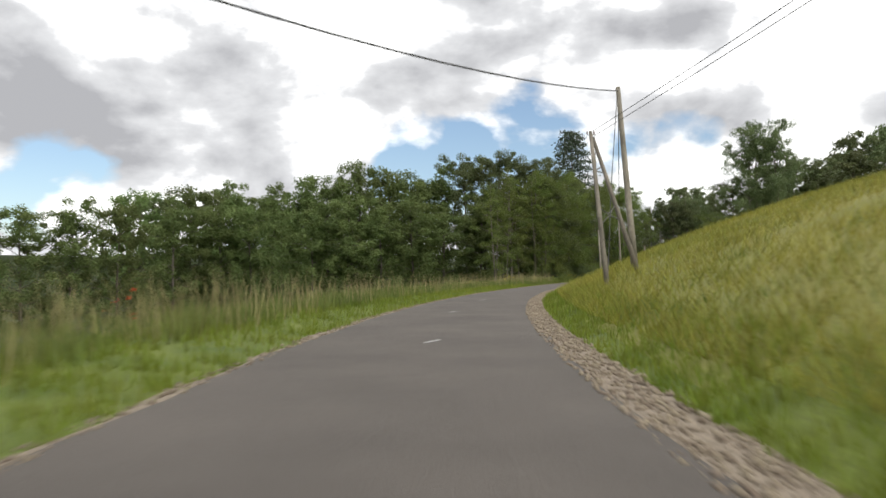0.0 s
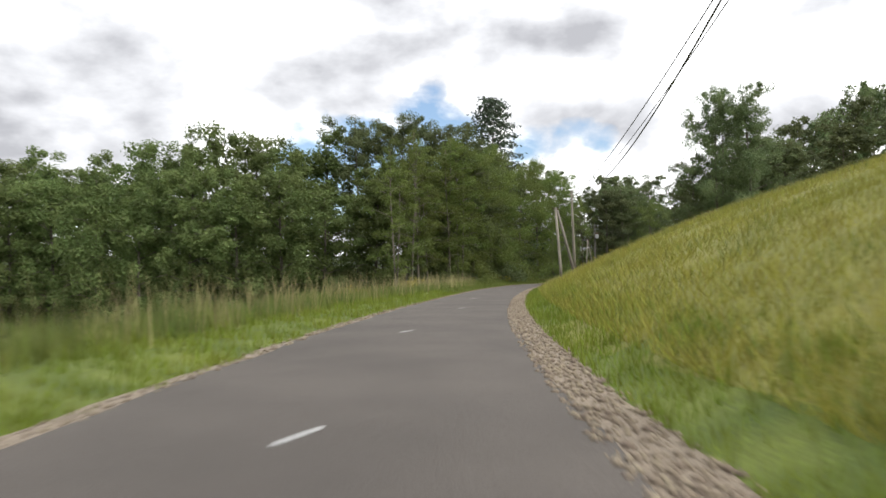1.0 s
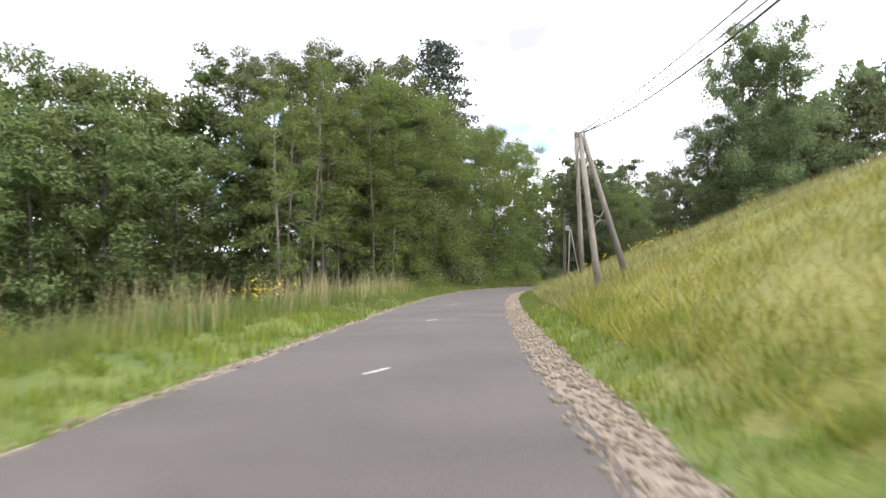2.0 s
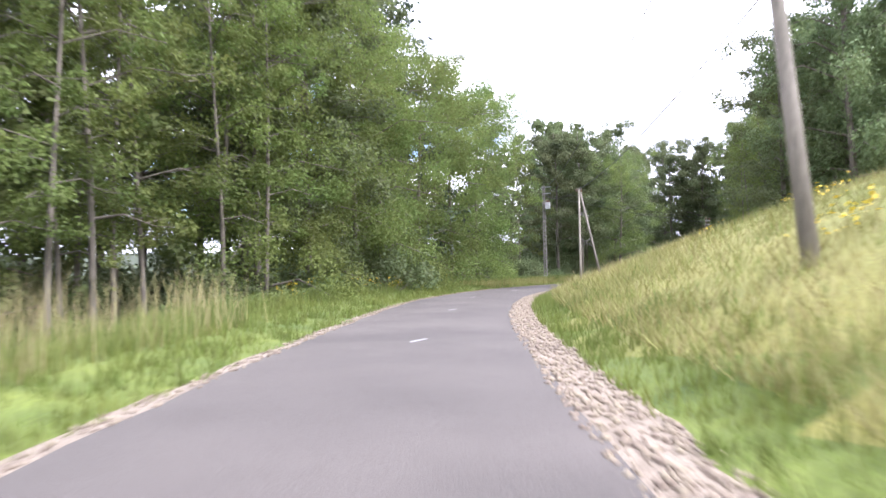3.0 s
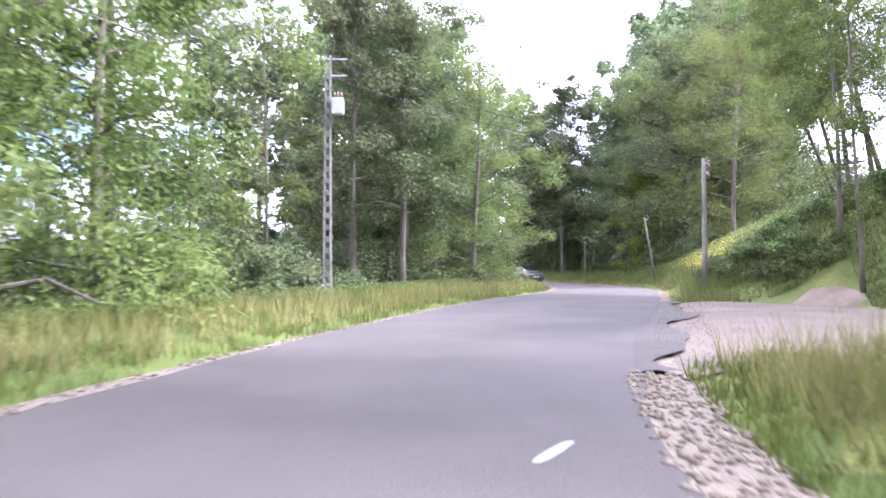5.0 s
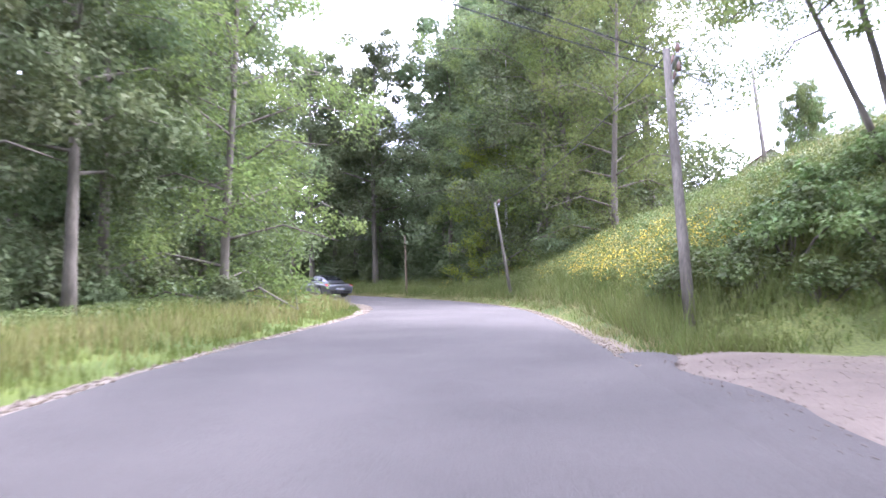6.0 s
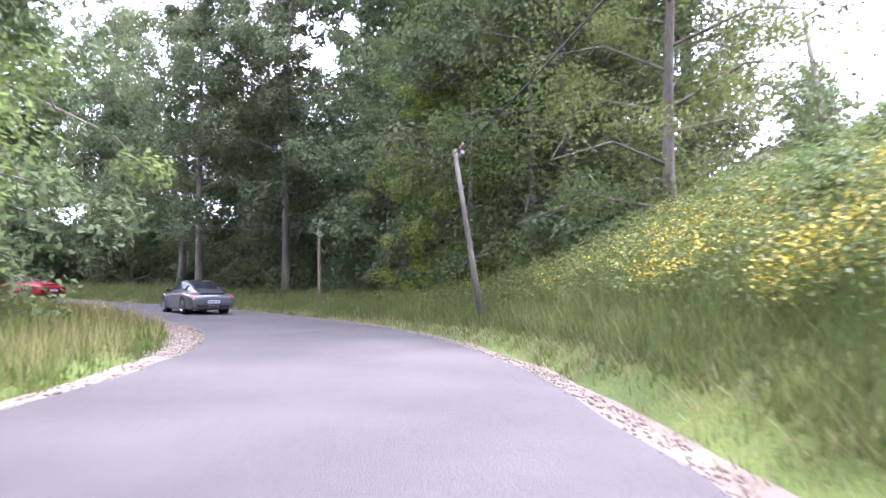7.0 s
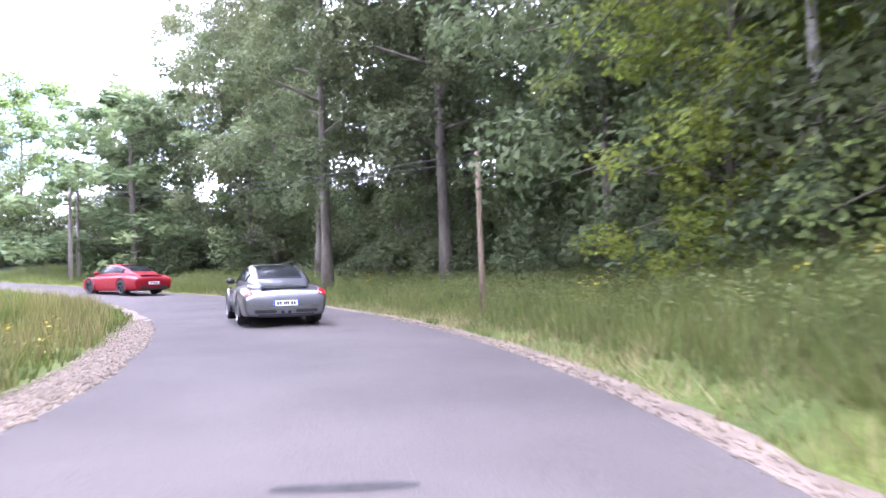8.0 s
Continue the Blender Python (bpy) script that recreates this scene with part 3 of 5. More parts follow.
g = strip(20000, 92, 200, 2.8, 6.0, -1, 1.2, 0.25)
blades("tall_grass", *g, 0.55, 0.012, M_BLADE, "long green grass at the wood's edge", 0.35)
g = strip(16000, 147, 172, 0.9, 5.0, 1, 1.2, 0.25)
blades("tall_grass", *keep(g, off_drive), 0.38, 0.012, M_HERB, "long yellow-green grass at the foot of the bank", 0.6)
g = strip(95000, 136, 214, 1.0, 8.5, 1, 1.0, 0.25)
blades("weeds", *keep(g, off_drive), 0.34, 0.014, M_WEED, "tall green weeds covering the bank", 0.4)
g = strip(22000, 158, 204, 1.0, 5.5, 1, 1.0, 0.25)
blades("weeds", *g, 0.44, 0.012, M_HERB, "knee-high weeds between the road and the dark trees", 0.35, quad=True)
g = strip(26000, 140, 176, 8.0, 42.0, 1, 1.0, 0.4)
blades("meadow_grass", *g, 0.45, 0.014, M_HAY, "pale long grass on the crest of the bank", 0.5)
g = strip(8000, 116, 130, 1.0, 7.0, 1, 1.0, 0.3)
blades("tall_grass", *keep(g, off_drive), 0.58, 0.010, M_HAY, "tall hay at the corner of the driveway", 0.35)
g = strip(2600, 112, 130, 1.6, 8.0, 1, 1.0, 0.3)
blades("tall_grass", *keep(g, off_drive), 0.7, 0.006, M_SEED, "pale seeding grass over the meadow's foot", 0.35, quad=True)
g = strip(2200, 148.5, 152.5, 0.9, 3.0, 1, 1.0, 0.25)
blades("tall_grass", *g, 0.7, 0.010, M_HERB, "tall green grass round the foot of the roadside pole", 0.4)
g = strip(17000, 126, 200, 0.9, 5.5, -1, 1.2, 0.25)
blades("tall_grass", *g, 0.5, 0.012, M_HAY, "long pale grass inside the bend", 0.35)


def herbs(name, xy, height, size, mat, label):
    """Loose leaves standing at all heights among the grass."""
    x, y = xy
    n = len(x)
    c = np.stack([x, y, ground_z(x, y) + height * rng.uniform(0.05, 1.0, n) ** 0.8], 1)
    normal = rng.normal(0, 0.6, (n, 3)) + np.array([0, 0, 0.6])
    normal /= np.linalg.norm(normal, axis=1, keepdims=True)
    u = np.cross(normal, rng.normal(0, 1, (n, 3)))
    u /= np.linalg.norm(u, axis=1, keepdims=True)
    w = np.cross(normal, u)
    e = size * rng.uniform(0.6, 1.4, n)[:, None]
    v = np.stack([c - u * e, c - w * e * 0.5, c + u * e, c + w * e * 0.5], 1)
    return tagged(link_mesh(name, v.reshape(-1, 3), 4 * np.arange(n)[:, None] + np.array([[0, 1, 2, 3]]), mat), label, "weeds", kind="stuff")


herbs("bank_weeds", keep(strip(30000, 141, 172, 1.6, 7.0, 1, 1.0, 0.35), off_drive), 0.5, 0.036, M_HERB, "yellow-green leafy weeds over the lower bank")
herbs("bank_weeds", keep(strip(26000, 141, 172, 4.5, 12.0, 1, 1.0, 0.35), off_drive), 0.45, 0.042, M_BRAMBLE, "leafy green weeds tangled over the upper bank")
herbs("bank_weeds", strip(26000, 151, 168, 1.7, 5.0, 1, 0.9, 0.35), 0.85, 0.036, M_HERB, "waist-high leafy weeds round the leaning pole")
herbs("bend_weeds", strip(26000, 164, 204, 1.4, 6.5, 1, 1.0, 0.3), 0.6, 0.036, M_HERB, "leafy weeds before the dark trees")
herbs("edge_weeds", strip(22000, 92, 160, 3.2, 6.5, -1, 1.0, 0.35), 0.55, 0.04, M_BRAMBLE, "leafy weeds along the wood's edge")


def flowers(name, xy, height, size, label, petals=4, mat=M_PETAL):
    x, y = xy
    n = len(x)
    z = ground_z(x, y)
    h = height * rng.uniform(0.5, 1.2, n)
    pts = []
    for _ in range(petals):
        c = np.stack([x + rng.normal(0, 0.09, n), y + rng.normal(0, 0.09, n), z + h + rng.normal(0, 0.06, n)], 1)
        a = rng.uniform(0, 6.28, n)
        e = size * rng.uniform(0.6, 1.2, n)
        u = np.stack([np.cos(a) * e, np.sin(a) * e, rng.normal(0, 0.4, n) * e], 1)
        w = np.stack([-np.sin(a) * e, np.cos(a) * e, rng.normal(0, 0.6, n) * e], 1)
        pts.append(np.stack([c - u, c - w, c + u, c + w], 1))
    v = np.concatenate(pts, 0)
    f = 4 * np.arange(len(v))[:, None] + np.array([[0, 1, 2, 3]])
    return tagged(link_mesh(name, v.reshape(-1, 3), f, mat), label, "flowers", kind="stuff")


flowers("yellow_flowers", strip(700, 151, 165, 1.6, 3.8, 1, 0.9, 0.28), 0.68, 0.017, "yellow ragwort flowering on the bank", 9)
flowers("yellow_flowers", strip(160, 165, 177, 1.8, 6.0, 1, 1.0, 0.4), 0.6, 0.016, "scattered ragwort on the lower bank", 6)
flowers("yellow_flowers", strip(120, 60, 140, 3.0, 5.5, -1, 1.0, 0.4), 0.7, 0.032, "yellow ragwort at the wood's edge", 6)
flowers("yellow_flowers", strip(30, 165, 195, 1.8, 3.6, 1, 1.0, 0.5), 0.65, 0.02, "yellow ragwort before the dark trees", 6)
flowers("yellow_flowers", strip(90, 166, 192, 1.1, 5, -1, 1.0, 0.4), 0.5, 0.02, "yellow flowers in the grass inside the bend", 5)
flowers("yellow_flowers", strip(120, 70, 130, 3, 12, 1, 1.0, 0.3), 0.5, 0.03, "few yellow flowers in the meadow", 3)
flowers("red_poppies", (np.array([-5.62, -5.8, -5.7]), np.array([11.0, 11.3, 10.7])), 0.85, 0.027, "red poppies among the tall roadside grass", 3, M_POPPY)


# ---- trees ----
def leaf_cloud(rng, centres, radii, per, leaf, flat=0.75, coarse=False, up=0.45):
    """Leaves round spray centres: small kites, or triangles on far trees."""
    which = np.repeat(np.arange(len(centres)), per)
    n = len(which)
    d = rng.normal(0, 1, (n, 3))
    d /= np.linalg.norm(d, axis=1, keepdims=True)
    r = radii[which] * rng.uniform(0.2, 1.08, n) ** 0.6
    p = centres[which] + d * r[:, None] * np.array([1, 1, flat])
    normal = d * 0.6 + rng.normal(0, 0.5, (n, 3)) + np.array([0, 0, up])
    normal /= np.linalg.norm(normal, axis=1, keepdims=True)
    u = np.cross(normal, rng.normal(0, 1, (n, 3)))
    u /= np.linalg.norm(u, axis=1, keepdims=True)
    w = np.cross(normal, u)
    e = leaf * rng.uniform(0.6, 1.3, n)[:, None]
    if coarse:
        v = np.stack([p - u * e, p + u * e * 0.8 - w * e * 0.6, p + u * e + w * e * 0.6], 1)
        return v.reshape(-1, 3), 3 * np.arange(n)[:, None] + np.array([[0, 1, 2]])
    v = np.stack([p - u * e, p - w * e * 0.55 + u * e * 0.1, p + u * e, p + w * e * 0.55 + u * e * 0.1], 1)
    return v.reshape(-1, 3), 4 * np.arange(n)[:, None] + np.array([[0, 1, 2, 3]])


def broadleaf(name, seed, height, spread, crown_from, limbs, twigs, per, leaf, mat, label, trunk=0.2, coarse=False, flat=0.72, bark=M_BARK):
    """A trunk with rising limbs; each limb carries flat sprays of leaves on its twigs."""
    rng = np.random.default_rng(seed)
    root = thing(name, label, "tree", (0, 0, 0))
    bend = rng.normal(0, 0.35, 2)
    steps = np.linspace(0, 1, 9)
    axis = np.array([(bend[0] * f * f * height * 0.06 + 0.12 * math.sin(5 * f + seed), bend[1] * f * f * height * 0.06 + 0.1 * math.cos(4 * f + seed), f * height * 0.95 - 0.3) for f in steps])
    pieces = [tube(axis, [trunk * (1.35 if f == 0 else 1) * (1 - 0.88 * f) + 0.015 for f in steps], 8)]
    centres, radii = [], []
    for k in range(limbs):
        g = (k + rng.uniform(0, 1)) / limbs
        f = crown_from + (0.97 - crown_from) * g
        start = Vector([float(np.interp(f - 0.05, steps, axis[:, i])) for i in range(3)])
        reach = spread * (0.62 + 1.0 * g - 1.22 * g * g) * rng.uniform(0.7, 1.2)
        a = k * 2.4 + rng.normal(0, 0.35)
        tip = start + Vector((math.cos(a) * reach, math.sin(a) * reach, reach * (-0.12 + 0.62 * g)))
        mid = start.lerp(tip, 0.5) + Vector((0, 0, 0.14 * reach))
        r0 = trunk * 0.33 * (1 - 0.7 * g) + 0.012
        pieces.append(tube([start, mid, tip], [r0, r0 * 0.62, 0.01], 5, caps=False))
        for q in range(twigs):
            u = 0.28 + 0.78 * (q + rng.uniform(0, 1)) / twigs
            on = start * (1 - u) ** 2 + mid * 2 * u * (1 - u) + tip * u * u
            aside = rng.normal(0, 1, 3) * (0.14 * spread, 0.14 * spread, 0.10 * spread)
            c = on + Vector(aside) + Vector((0, 0, 0.03 * spread))
            centres.append(c)
            radii.append(spread * rng.uniform(0.11, 0.27) * (1 - 0.2 * g))
            if not coarse:
                pieces.append(tube([on, c], [0.016, 0.006], 3, caps=False))
    for q in range(5):
        centres.append(Vector(axis[-1]) + Vector(rng.normal(0, 0.07 * spread, 3)) - Vector((0, 0, q * 0.035 * height)))
        radii.append(spread * rng.uniform(0.13, 0.2))
    v, f = joined(pieces)
    link_mesh("trunk", v, f, bark, root, smooth=True)
    lv, lf = leaf_cloud(rng, np.array(centres), np.array(radii), per, leaf, flat, coarse, 0.5)
    link_mesh("crown", lv, lf, mat, root)
    return root


def conifer(name, seed, height, spread, label, leaf=0.16, per=26):
    rng = np.random.default_rng(seed)
    root = thing(name, label, "tree", (0, 0, 0))
    pieces = [tube([(0, 0, -0.3), (0.05, 0, height * 0.5), (0, 0, height)], [0.24, 0.14, 0.015], 8)]
    centres = []
    for k in range(120):
        f = 0.12 + 0.87 * (k + rng.uniform()) / 120
        a, reach = k * 2.4, spread * (1.02 - f) ** 0.42 * rng.uniform(0.7, 1.1)
        tip = Vector((math.cos(a) * reach, math.sin(a) * reach, f * height - 0.16 * reach))
        pieces.append(tube([(0, 0, f * height), tip], [0.03, 0.008], 4, caps=False))
        for q in (0.35, 0.6, 0.82, 1.0):
            centres.append(Vector((0, 0, f * height)).lerp(tip, q) - Vector((0, 0, 0.08)))
    v, f = joined(pieces)
    link_mesh("trunk", v, f, M_BARK, root, smooth=True)
    lv, lf = leaf_cloud(rng, np.array(centres), np.full(len(centres), spread * 0.16), per, leaf, 0.5)
    link_mesh("crown", lv, lf, M_NEEDLE, root)
    return root


def bush(name, seed, size, clumps, per, leaf, mat, label, coarse=False):
    rng = np.random.default_rng(seed)
    root = thing(name, label, "bush", (0, 0, 0))
    centres, radii, pieces = [], [], []
    for k in range(clumps):
        a, r = rng.uniform(0, 6.28), size * rng.uniform(0.1, 0.9)
        c = (math.cos(a) * r, math.sin(a) * r, size * rng.uniform(0.25, 0.95) * (1.15 - 0.5 * r / size))
        centres.append(c)
        radii.append(size * rng.uniform(0.22, 0.4))
        pieces.append(tube([(c[0] * 0.2, c[1] * 0.2, -0.1), (c[0] * 0.6, c[1] * 0.6, c[2] * 0.6), c], [0.03, 0.018, 0.006], 4, caps=False))
    v, f = joined(pieces)
    link_mesh("stem", v, f, M_BARK, root)
    lv, lf = leaf_cloud(rng, np.array(centres), np.array(radii), per, leaf, coarse=coarse)
    link_mesh("foliage", lv, lf, mat, root)
    return root


prng = random.Random(11)
used = {}


def plant(proto, x, y, scale=1.0, turn=None, sink=0.1, tall=1.0, group=""):
    """The prototype itself goes to its first place, copies to the rest."""
    m = Matrix.Translation((x, y, on_ground(x, y) - sink)) @ Matrix.Rotation(prng.uniform(0, 6.28) if turn is None else turn, 4, "Z")
    if proto.name not in used:
        used[proto.name] = True
        proto.matrix_basis = m
        ob = proto
    else:
        ob = copy_thing(proto, m)
    ob.scale = (scale, scale, scale * tall)
    if group:
        ob["group"] = group
    return ob


OAK = [broadleaf("oak_tree", 21 + k, 15.5, 5.4, 0.10, 26, 6, 185, 0.098, M_LEAF, "tall leafy oak with a dense green crown", coarse=True) for k in range(2)]
ASH = [broadleaf("ash_tree", 31 + k, 17.5, 4.3, 0.30, 22, 5, 190, 0.098, M_LEAF, "slender tall broadleaf tree with a bare grey lower trunk", trunk=0.18, coarse=True) for k in range(2)]
LIGHT = [broadleaf("acacia_tree", 41 + k, 15.5, 5.4, 0.12, 26, 6, 300, 0.064, M_LEAF_LIGHT, "light yellow-green leafy tree overhanging the verge", trunk=0.15, coarse=True) for k in range(2)]
NEARBY = [broadleaf("maple_tree", 45, 13.0, 4.8, 0.08, 26, 6, 215, 0.054, M_LEAF_MAPLE, "young light green maple with low leafy branches", trunk=0.13)]
THIN = [broadleaf("aspen_tree", 51, 13.5, 2.6, 0.30, 16, 4, 110, 0.062, M_LEAF_LIGHT, "thin young tree with an open pale crown and bare stems", trunk=0.075)]
YOUNG = broadleaf("sycamore_tree", 47, 9.5, 3.0, 0.1, 24, 6, 120, 0.062, M_LEAF_FRESH, "young sycamore with bright yellow-green leaves before the dark wood", trunk=0.07)
BIRCH = broadleaf("birch_tree", 53, 14.0, 2.6, 0.45, 14, 4, 120, 0.062, M_LEAF_LIGHT, "slender birch with a pale bark at the wood's edge", trunk=0.1, bark=M_BIRCH)
STEMS = [broadleaf("alder_tree", 55, 13.5, 3.9, 0.42, 16, 5, 190, 0.058, M_LEAF_LIGHT, "leaning alder with bare grey stems and a light crown", trunk=0.11, coarse=True)]
FAR = [broadleaf("beech_tree", 61 + k, 16.0, 5.6, 0.05, 24, 4, 72, 0.235, M_LEAF, "distant broad dark green beech in the wood", coarse=True) for k in range(2)]
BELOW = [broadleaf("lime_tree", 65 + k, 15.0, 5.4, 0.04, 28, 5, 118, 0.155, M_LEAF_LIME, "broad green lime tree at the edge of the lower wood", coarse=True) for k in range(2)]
FIR = conifer("spruce_tree", 71, 20.0, 5.2, "tall dark spruce standing above the broadleaf wood")
HAZEL = bush("hazel_bush", 82, 1.5, 16, 270, 0.058, M_LEAF, "fine-leaved hazel bush at the wood's edge")
BUSH = [bush("bush", 81, 1.5, 15, 150, 0.08, M_LEAF, "dense green shrub at the wood's edge")]
DEEP = bush("elder_bush", 84, 2.9, 18, 210, 0.105, M_LEAF, "dark elder bush deep in the wood", coarse=True)
BRAMBLE = bush("bramble_bush", 83, 0.9, 12, 140, 0.048, M_BRAMBLE, "low tangled bramble on the bank")


def pick(*kinds):
    return prng.choice([p for k in kinds for p in (k if isinstance(k, list) else [k])])


def row(s0, s1, step, lat, kinds, scale, jitter=1.2, group="roadside trees"):
    s = s0
    while s < s1:
        x, y, _ = spot(s + prng.uniform(-1, 1), lat + prng.uniform(-jitter, jitter))
        plant(pick(*kinds), x, y, scale * prng.uniform(0.85, 1.15), group=group)
        s += step * prng.uniform(0.8, 1.25)


def plant_to(proto, x, y, top, wide=1.0, group=""):
    """A tree whose crown reaches the height top."""
    crown = next(o for o in proto.children if o.name.startswith("crown"))
    heights = np.empty(len(crown.data.vertices) * 3, np.float32)
    crown.data.vertices.foreach_get("co", heights)
    tall = (top - on_ground(x, y) + 0.1) / float(np.percentile(heights[2::3], 99.5))
    return plant(proto, x, y, wide, tall=tall / wide, group=group)


# wood on the left of the road
row(93, 106, 2.0, -11.5, (THIN,), 1.2, 2.6)
for x, y, top in ((1.0, 101.5, 12), (3.2, 103.0, 13), (5.6, 104.5, 14.5), (7.2, 106.0, 14)):
    plant_to(THIN[0], x, y, top, 1.1, group="roadside trees")
for s_at, lat_at, top in ((106.5, -8.4, 16.5), (111, -8.3, 16.0), (116, -8.0, 17.5), (121, -8.6, 17.0), (126, -8.8, 16.5), (131, -9.2, 18.0), (135.5, -9.8, 16.5)):
    x, y, _ = spot(s_at, lat_at)
    plant_to(pick(LIGHT), x, y, top, prng.uniform(0.95, 1.08), group="roadside trees")
row(139, 147, 4.4, -12.6, (ASH,), 0.95)
row(114, 142, 5.0, -15.5, (ASH, OAK), 1.1)
row(119, 142, 6.5, -21.5, (ASH, FAR), 1.1)
# trees inside the left bend
for x, y, sc, kinds in ((31, 148, 1.15, THIN), (35.5, 148.5, 0.95, ASH), (38.2, 148.8, 0.95, ASH), (43.0, 149.7, 1.1, NEARBY), (40.5, 153, 1.0, ASH), (47.3, 161.0, 1.2, ASH), (45.5, 167, 1.2, OAK), (46.0, 157.4, 0.95, OAK), (43.5, 158.5, 1.0, OAK), (38.5, 155.5, 1.05, ASH), (46.5, 162.5, 0.95, ASH), (41, 164, 1.05, OAK), (35, 163, 1.1, FAR)):
    plant(pick(kinds), x, y, sc, group="trees inside the bend")
# wood below the road, seen from the first bend: a lower edge and taller trees behind
LOWER = "wood below the road"
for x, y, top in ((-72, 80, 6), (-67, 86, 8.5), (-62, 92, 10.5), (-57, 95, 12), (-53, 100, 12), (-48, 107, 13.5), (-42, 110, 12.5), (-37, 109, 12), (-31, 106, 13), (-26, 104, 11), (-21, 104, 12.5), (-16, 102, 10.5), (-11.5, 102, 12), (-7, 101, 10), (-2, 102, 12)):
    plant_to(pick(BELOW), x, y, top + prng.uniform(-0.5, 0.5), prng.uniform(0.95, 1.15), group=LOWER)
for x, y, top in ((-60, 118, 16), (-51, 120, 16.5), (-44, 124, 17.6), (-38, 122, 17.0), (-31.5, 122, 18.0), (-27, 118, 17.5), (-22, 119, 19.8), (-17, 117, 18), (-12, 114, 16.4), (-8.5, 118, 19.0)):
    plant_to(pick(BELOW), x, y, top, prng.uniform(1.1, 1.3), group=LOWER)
for x, y, top in ((-4.5, 115.5, 20.4), (-1.5, 118, 20.2), (1.0, 115, 20.6), (4.0, 114, 19.6), (6.0, 111, 18.6), (9.0, 113, 17)):
    plant_to(pick(ASH), x, y, top, 1.15, group=LOWER)
for k in range(9):
    plant_to(pick(FAR), -66 + 6.4 * k + prng.uniform(-1.5, 1.5), 133 - 0.2 * k + prng.uniform(-2, 2), 16.5 + prng.uniform(-1, 1.5), 1.25, group=LOWER)
plant(FIR, 13.8, 130.1, 1.36)
for x, y, top in ((84.0, 192.0, 16), (40, 163, 20), (47, 172, 21), (60, 196, 13)):
    plant_to(pick(FAR), x, y, top, 1.2, group="trees outside the bend")
plant(ASH[1], 65.8, 181.6, 1.25)
for x, y, top in ((65.5, 190.5, 22), (68.5, 195.5, 23.5), (63.5, 196.5, 18.5)):
    plant_to(pick(OAK), x, y, top, 0.95, group="trees outside the bend")


def outer(s0, s1, step, lat, kinds, scale, jitter=1.2, low=0.5, group="trees outside the bend"):
    """Growth outside the left bend: none in front of the open hillside, lower past the bend."""
    s = s0
    while s < s1:
        x, y, _ = spot(s + prng.uniform(-1, 1), lat + prng.uniform(-jitter, jitter))
        if y - 138.7 > 0.43 * (x - 42.8) + (0 if "tree" in group else 1.2):
            plant(pick(*kinds), x, y, scale * prng.uniform(0.88, 1.12) * (low if x - 52.5 < 0.22 * (y - 149.5) + 1.0 else 1.0), group=group)
        s += step * prng.uniform(0.8, 1.25)


outer(161, 173, 4.8, 9.2, (NEARBY,), 1.15)
outer(173, 184, 4.6, 9.2, (OAK, ASH), 1.08)
outer(186, 246, 6.0, 10.6, (OAK,), 0.95, low=0.68)
outer(172, 186, 4.6, 13.5, (ASH, ASH, OAK), 1.15)
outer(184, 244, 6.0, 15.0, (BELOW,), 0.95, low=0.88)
outer(156, 176, 5.5, 19.0, (ASH, FAR), 1.2)
outer(160, 170, 6.0, 27.0, (FAR,), 0.95, low=1.0)
outer(196, 232, 6.0, 27.0, (FAR,), 0.95, low=1.0)
plant(YOUNG, 63.6, 157.6, 0.95)
plant(BIRCH, 63.4, 155.8, 0.95)
plant(BIRCH, 69.1, 162.5, 1.05)
plant(NEARBY[0], 67.0, 158.4, 1.1)
plant(NEARBY[0], 67.8, 154.6, 1.0)
plant(YOUNG, 66.2, 154.4, 0.9)
plant(ASH[0], 69.5, 163.0, 1.1)
plant(THIN[0], 65.0, 155.0, 0.95)
for x, y, sc in ((66, 171, 1.15), (69, 177, 1.1), (63.5, 175.5, 1.1), (73, 168, 1.2)):
    plant(pick(ASH), x, y, sc, group="trees outside the bend")
for x, y, top in ((72, 163, 26), (79, 165, 31), (86, 168, 34), (93, 171, 37), (100, 174, 41), (108, 177, 44), (90, 176, 35)):
    plant_to(pick(FAR), x, y, top, 1.4, group="trees outside the bend")
# trees on the hillside
for x, y, top, wide, kinds in ((37.6, 110.6, 22.6, 0.9, OAK), (41.2, 109.8, 23.4, 0.9, OAK), (39.2, 112.6, 23.8, 0.8, OAK), (36.5, 114.5, 15, 0.75, OAK), (43, 118, 18, 0.9, ASH), (44.0, 129.4, 11, 0.8, THIN), (47.5, 127.0, 18.5, 0.95, STEMS), (50, 126.5, 21, 1.0, ASH), (45.4, 131.0, 14, 1.0, THIN), (44.4, 124.0, 16.5, 0.85, STEMS), (47, 121, 19, 1.0, FAR), (52, 122, 19, 1.0, FAR), (49.5, 129.8, 16, 0.95, THIN), (50, 106, 18, 0.9, FAR), (57, 103, 19, 1.0, FAR), (64, 99, 22, 1.0, FAR), (60, 110, 21, 1.0, FAR), (69, 105, 24, 1.1, FAR), (76, 99, 27, 1.1, FAR), (123.5, 160.6, 24.8, 0.85, OAK), (124.3, 160.0, 24.2, 0.62, BELOW), (123.0, 161.0, 24.0, 0.6, BELOW), (125.3, 154.0, 21, 0.8, OAK), (130, 148, 20, 0.8, OAK)):
    plant_to(pick(kinds), x, y, top, wide, group="hillside trees")
